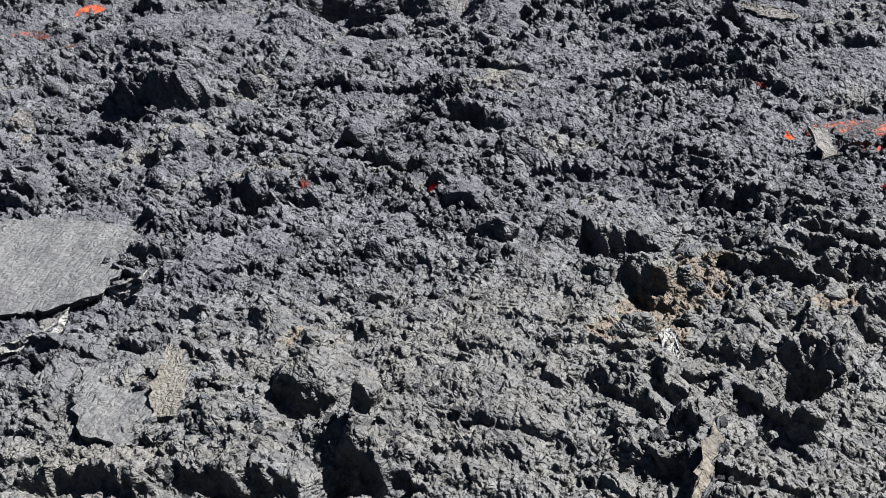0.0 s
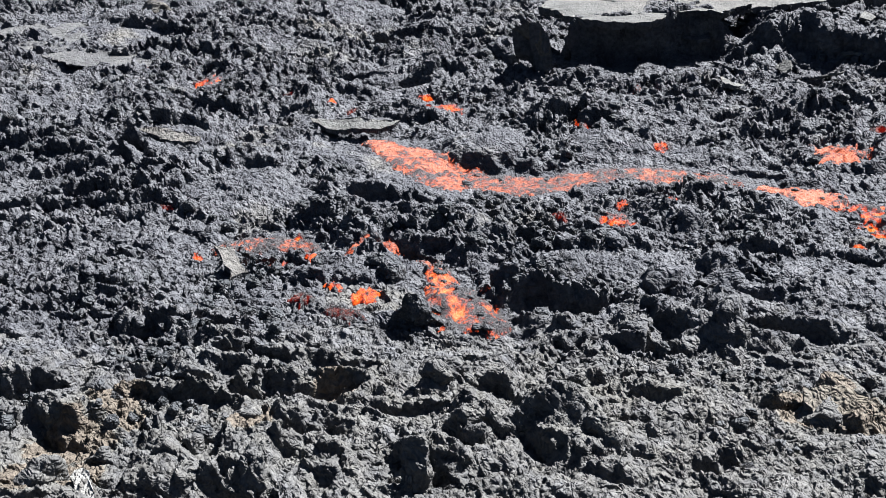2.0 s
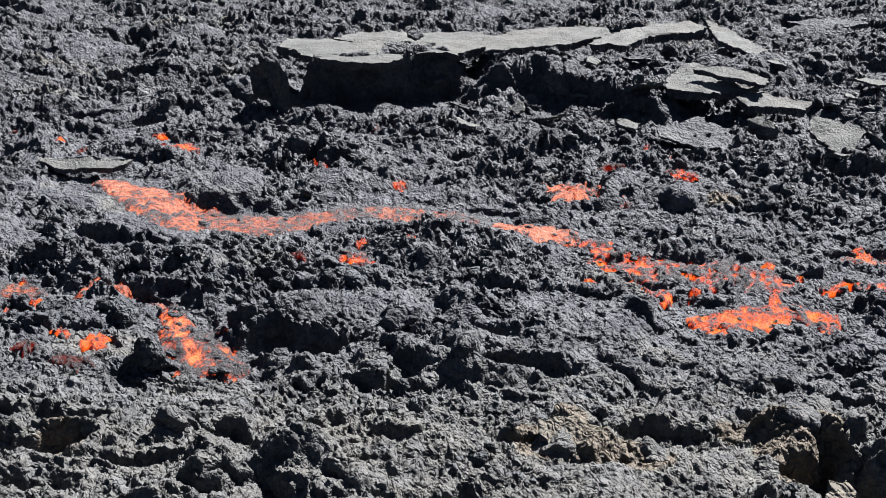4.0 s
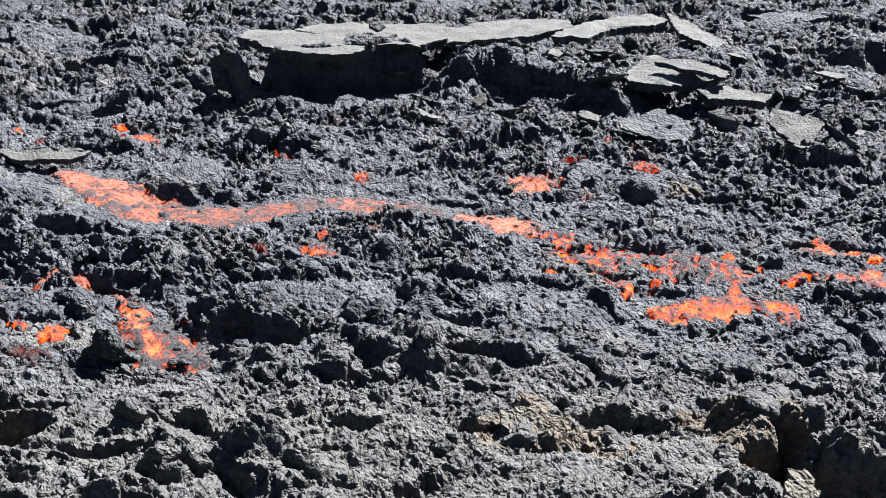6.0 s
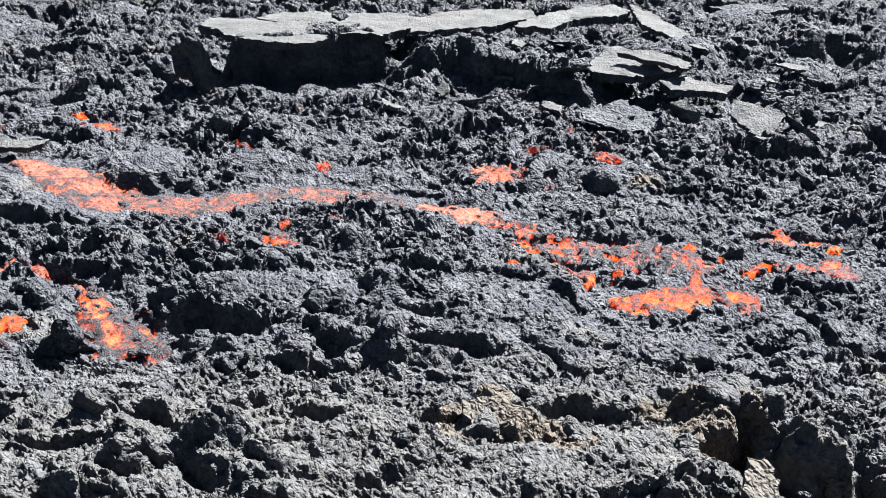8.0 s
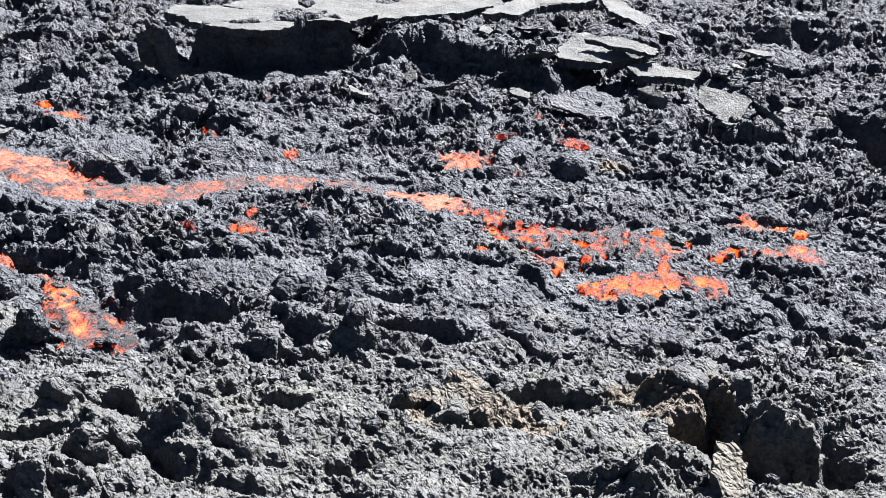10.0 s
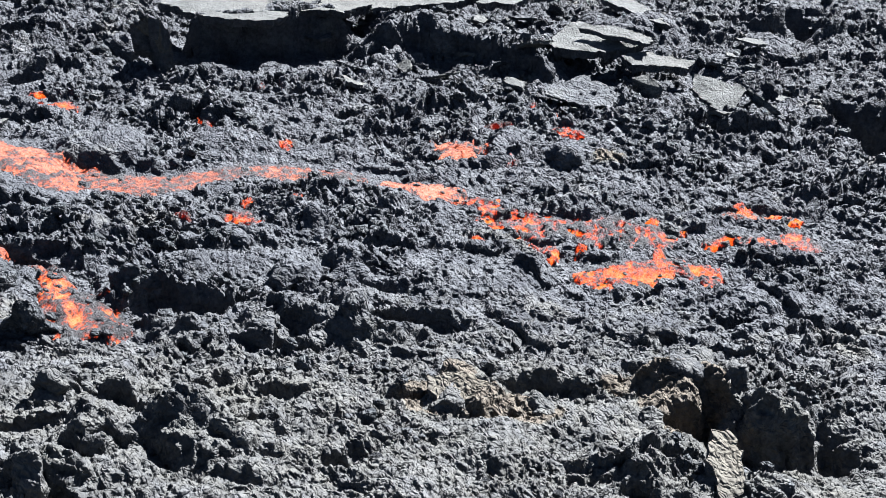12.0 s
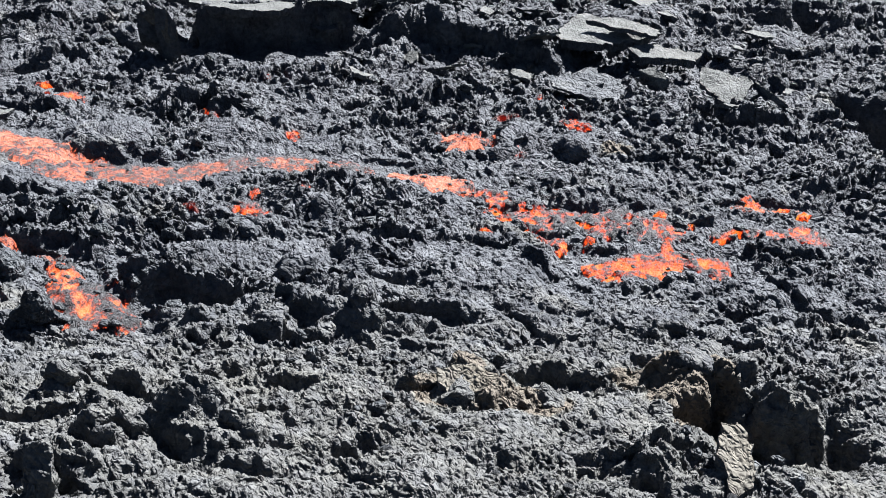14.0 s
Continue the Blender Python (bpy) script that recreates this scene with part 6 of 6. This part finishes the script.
rock("lava_block", -1.82, 12.93, 0.19, 0.17, 0.18, 140, ROCK, "grey rounded lava block bedded in clinker", seed=179, sink=0.50, tilt=4, rugged=1.0)
rock("lava_block", -2.37, 12.06, 0.13, 0.12, 0.12, 160, CINDER, "black blocky lava boulder with clinkery faces", seed=180, sink=0.50, tilt=-8, rugged=1.0)
# shards in the rubble of the collapsed roof
crust_shard(9.05, 22.92, 0.24, 0.03, 0.03, -6, 330, SLAB, 0)
crust_shard(7.96, 20.18, 0.20, 0.04, 0.03, -19, 333, ROCK, 1)
crust_shard(9.96, 17.30, 0.18, 0.04, 0.11, 16, 307, SLAB, 2)
crust_shard(7.17, 20.18, 0.32, 0.05, 0.04, -1, 32, ROCK, 3)
crust_shard(12.41, 21.55, 0.21, 0.05, 0.06, 18, 70, SLAB, 4)
crust_shard(9.97, 19.70, 0.17, 0.04, 0.13, -31, 16, ROCK, 5)
crust_shard(11.49, 18.15, 0.31, 0.05, 0.04, 12, 23, SLAB, 6)
crust_shard(10.11, 19.54, 0.18, 0.04, 0.10, 9, 71, SLAB, 7)
crust_shard(8.44, 23.71, 0.19, 0.05, 0.11, -18, 119, SLAB, 8)
crust_shard(9.56, 23.30, 0.23, 0.03, 0.16, -15, 243, SLAB, 9)
crust_shard(7.47, 22.36, 0.41, 0.05, 0.08, 31, 223, SLAB, 10)
crust_shard(9.12, 22.11, 0.25, 0.03, 0.07, 32, 119, SLAB, 11)
crust_shard(8.81, 20.24, 0.23, 0.05, 0.16, 5, 158, SLAB, 12)
crust_shard(9.73, 21.58, 0.14, 0.03, 0.04, 12, 53, SLAB, 13)
crust_shard(9.35, 19.02, 0.22, 0.03, 0.14, -14, 358, ROCK, 14)
crust_shard(11.57, 18.38, 0.19, 0.04, 0.03, -5, 89, SLAB, 15)
crust_shard(10.83, 18.69, 0.13, 0.04, 0.05, -20, 83, SLAB, 16)
crust_shard(8.69, 23.64, 0.40, 0.05, 0.16, -6, 324, ROCK, 17)
crust_shard(10.43, 17.52, 0.13, 0.04, 0.08, 30, 206, SLAB, 18)
crust_shard(8.24, 19.20, 0.36, 0.05, 0.13, 1, 235, ROCK, 19)
crust_shard(11.15, 19.64, 0.24, 0.04, 0.14, -15, 226, SLAB, 20)
crust_shard(6.47, 18.74, 0.16, 0.06, 0.11, -30, 60, ROCK, 21)
crust_shard(9.24, 19.85, 0.24, 0.04, 0.13, -20, 56, ROCK, 22)
crust_shard(12.20, 20.73, 0.36, 0.05, 0.14, 3, 316, SLAB, 23)
crust_shard(7.53, 19.95, 0.37, 0.05, 0.13, 29, 158, SLAB, 24)
crust_shard(6.94, 20.39, 0.27, 0.06, 0.11, -25, 130, ROCK, 25)
crust_shard(11.75, 19.57, 0.22, 0.03, 0.15, -3, 73, SLAB, 26)
crust_shard(8.26, 18.54, 0.38, 0.04, 0.03, 29, 287, SLAB, 27)
crust_shard(9.56, 19.93, 0.38, 0.05, 0.03, 26, 70, SLAB, 28)
crust_shard(11.32, 18.53, 0.16, 0.05, 0.07, -23, 254, SLAB, 29)
crust_shard(9.72, 20.54, 0.28, 0.06, 0.12, -34, 112, ROCK, 30)
crust_shard(6.96, 19.13, 0.30, 0.05, 0.09, -6, 105, SLAB, 31)
crust_shard(9.38, 16.59, 0.31, 0.05, 0.11, -13, 328, SLAB, 32)
crust_shard(10.43, 18.46, 0.40, 0.05, 0.08, 8, 141, SLAB, 33)
crust_shard(10.94, 19.59, 0.32, 0.03, 0.03, -24, 291, SLAB, 34)
crust_shard(7.46, 17.93, 0.18, 0.05, 0.11, 26, 27, ROCK, 35)
crust_shard(12.27, 20.16, 0.32, 0.04, 0.06, -33, 7, SLAB, 36)
crust_shard(9.92, 17.28, 0.41, 0.03, 0.10, 0, 206, SLAB, 37)
crust_shard(9.39, 16.67, 0.16, 0.05, 0.11, 17, 222, ROCK, 38)
crust_shard(7.56, 17.95, 0.24, 0.05, 0.15, 14, 111, SLAB, 39)
crust_shard(10.35, 18.72, 0.28, 0.04, 0.13, 0, 349, SLAB, 40)
crust_shard(8.53, 20.73, 0.12, 0.04, 0.10, 13, 221, SLAB, 41)
crust_shard(9.16, 20.51, 0.13, 0.05, 0.08, 32, 227, SLAB, 42)
crust_shard(10.31, 20.37, 0.15, 0.04, 0.05, 29, 321, SLAB, 43)
crust_shard(4.27, 22.36, 0.21, 0.06, 0.04, 20, 245, ROCK, 44)
crust_shard(6.09, 21.07, 0.13, 0.04, 0.13, -20, 341, SLAB, 45)
crust_shard(4.30, 23.08, 0.42, 0.04, 0.14, 14, 263, ROCK, 46)
crust_shard(5.36, 22.72, 0.33, 0.03, 0.07, -34, 316, SLAB, 47)
crust_shard(5.68, 22.59, 0.37, 0.04, 0.03, -23, 314, SLAB, 48)
crust_shard(5.37, 21.13, 0.21, 0.04, 0.04, -30, 352, SLAB, 49)
crust_shard(7.29, 23.05, 0.41, 0.03, 0.04, 24, 296, SLAB, 50)
crust_shard(4.76, 23.27, 0.39, 0.05, 0.14, -3, 263, ROCK, 51)
crust_shard(7.09, 21.59, 0.37, 0.06, 0.10, -27, 222, SLAB, 52)
crust_shard(4.54, 20.81, 0.39, 0.05, 0.03, 9, 92, ROCK, 53)
crust_shard(5.43, 20.25, 0.26, 0.06, 0.13, -29, 84, SLAB, 54)
crust_shard(6.58, 20.59, 0.33, 0.05, 0.09, 34, 127, SLAB, 55)
crust_shard(4.52, 23.14, 0.28, 0.05, 0.12, -32, 243, SLAB, 56)
crust_shard(5.98, 19.79, 0.33, 0.03, 0.16, 22, 183, SLAB, 57)
crust_shard(3.99, 22.43, 0.20, 0.06, 0.14, 33, 3, ROCK, 58)
crust_shard(4.17, 21.89, 0.39, 0.05, 0.13, -14, 139, ROCK, 59)
crust_shard(5.28, 22.55, 0.27, 0.03, 0.09, 0, 201, SLAB, 60)
crust_shard(6.20, 20.46, 0.25, 0.04, 0.02, 27, 335, SLAB, 61)
crust_shard(4.44, 19.93, 0.40, 0.06, 0.08, 17, 75, SLAB, 62)
crust_shard(5.83, 23.10, 0.20, 0.04, 0.15, -25, 272, SLAB, 63)



# ---- loose clinker strewn over the field ----
def strewn(count, seed):
    rs = np.random.RandomState(seed)
    shapes = []
    v0, f0 = ball(2)
    small, faces = ball(1)
    rubble = ([small * rs.uniform(0.6, 1.2, 3) * (1 + rs.uniform(-0.3, 0.3, len(small)))[:, None] for k in range(14)], small, np.array(faces))
    for k in range(14):
        v = v0.copy()
        for _ in range(5):
            n = rs.normal(size=3)
            n /= np.linalg.norm(n)
            v -= n * np.clip(v @ n - rs.uniform(0.35, 0.8), 0, 1)[:, None]
        v *= 1 + 0.5 * noise3(v + 7 * k, 0.9, 70)[:, None]
        shapes.append(v * rs.uniform(0.6, 1.2, 3))
    dip = rs.uniform(0.19, 0.72, count)
    turn = np.radians(rs.uniform(-38, 49, count))
    r = EYE_HEIGHT / np.tan(dip)
    x, y = -r * np.sin(turn), r * np.cos(turn)
    keep = perlin(x / 0.9, y / 0.9, 71) + 0.6 * perlin(x / 3, y / 3, 72) > -0.05
    keep &= relief(x, y, want_rough=True) > 0.55
    keep &= (r > 11.5) | (rs.rand(count) < 0.35)
    x, y, r = x[keep], y[keep], r[keep]
    z = relief(x, y)
    size = (0.028 + 0.0021 * r) * rs.lognormal(0, 0.35, len(x))
    # the nearest pieces are single stones, the rest one strewn cover
    order = np.argsort(r)
    x, y, z, size = x[order], y[order], z[order], size[order]
    meshes = []
    for v in shapes:
        me = bpy.data.meshes.new("clinker_stone")
        me.from_pydata(v.tolist(), [], f0)
        me.materials.append(ROCK)
        meshes.append(me)
    for k in range(300):
        stone = new("clinker_stone", meshes[k % 14])
        stone.parent = ground
        stone.matrix_basis = pose(x[k], y[k], z[k] + 0.08 * size[k], rs.uniform(-35, 35), rs.uniform(-25, 25), rs.uniform(0, 360)) @ Matrix.Diagonal((0.8 * size[k], 0.7 * size[k], 0.5 * size[k], 1.0))
    x, y, z, size = x[300:], y[300:], z[300:], size[300:]
    V, F = [], []
    shapes, v0, faces = rubble
    for k in range(len(x)):
        a, b = rs.uniform(0, 6.28), rs.uniform(-0.6, 0.6)
        R = np.array(Euler((b, b * 0.7, a)).to_matrix())
        V.append(shapes[k % 14] @ R.T * size[k] + (x[k], y[k], z[k] + 0.2 * size[k]))
        F.append(faces + k * len(v0))
    V, F = np.concatenate(V), np.concatenate(F)
    me = bpy.data.meshes.new("clinker")
    me.vertices.add(len(V))
    me.vertices.foreach_set("co", V.reshape(-1).astype(np.float32))
    me.loops.add(F.size)
    me.loops.foreach_set("vertex_index", F.reshape(-1).astype(np.int32))
    me.polygons.add(len(F))
    me.polygons.foreach_set("loop_start", (np.arange(len(F)) * 3).astype(np.int32))
    me.update(calc_edges=True)
    me.materials.append(CINDER)
    me.shade_smooth()
    return tagged(new("clinker", me), "loose black-grey clinker fragments strewn over the flow", "clinker", kind="stuff")


strewn(15000, 5)
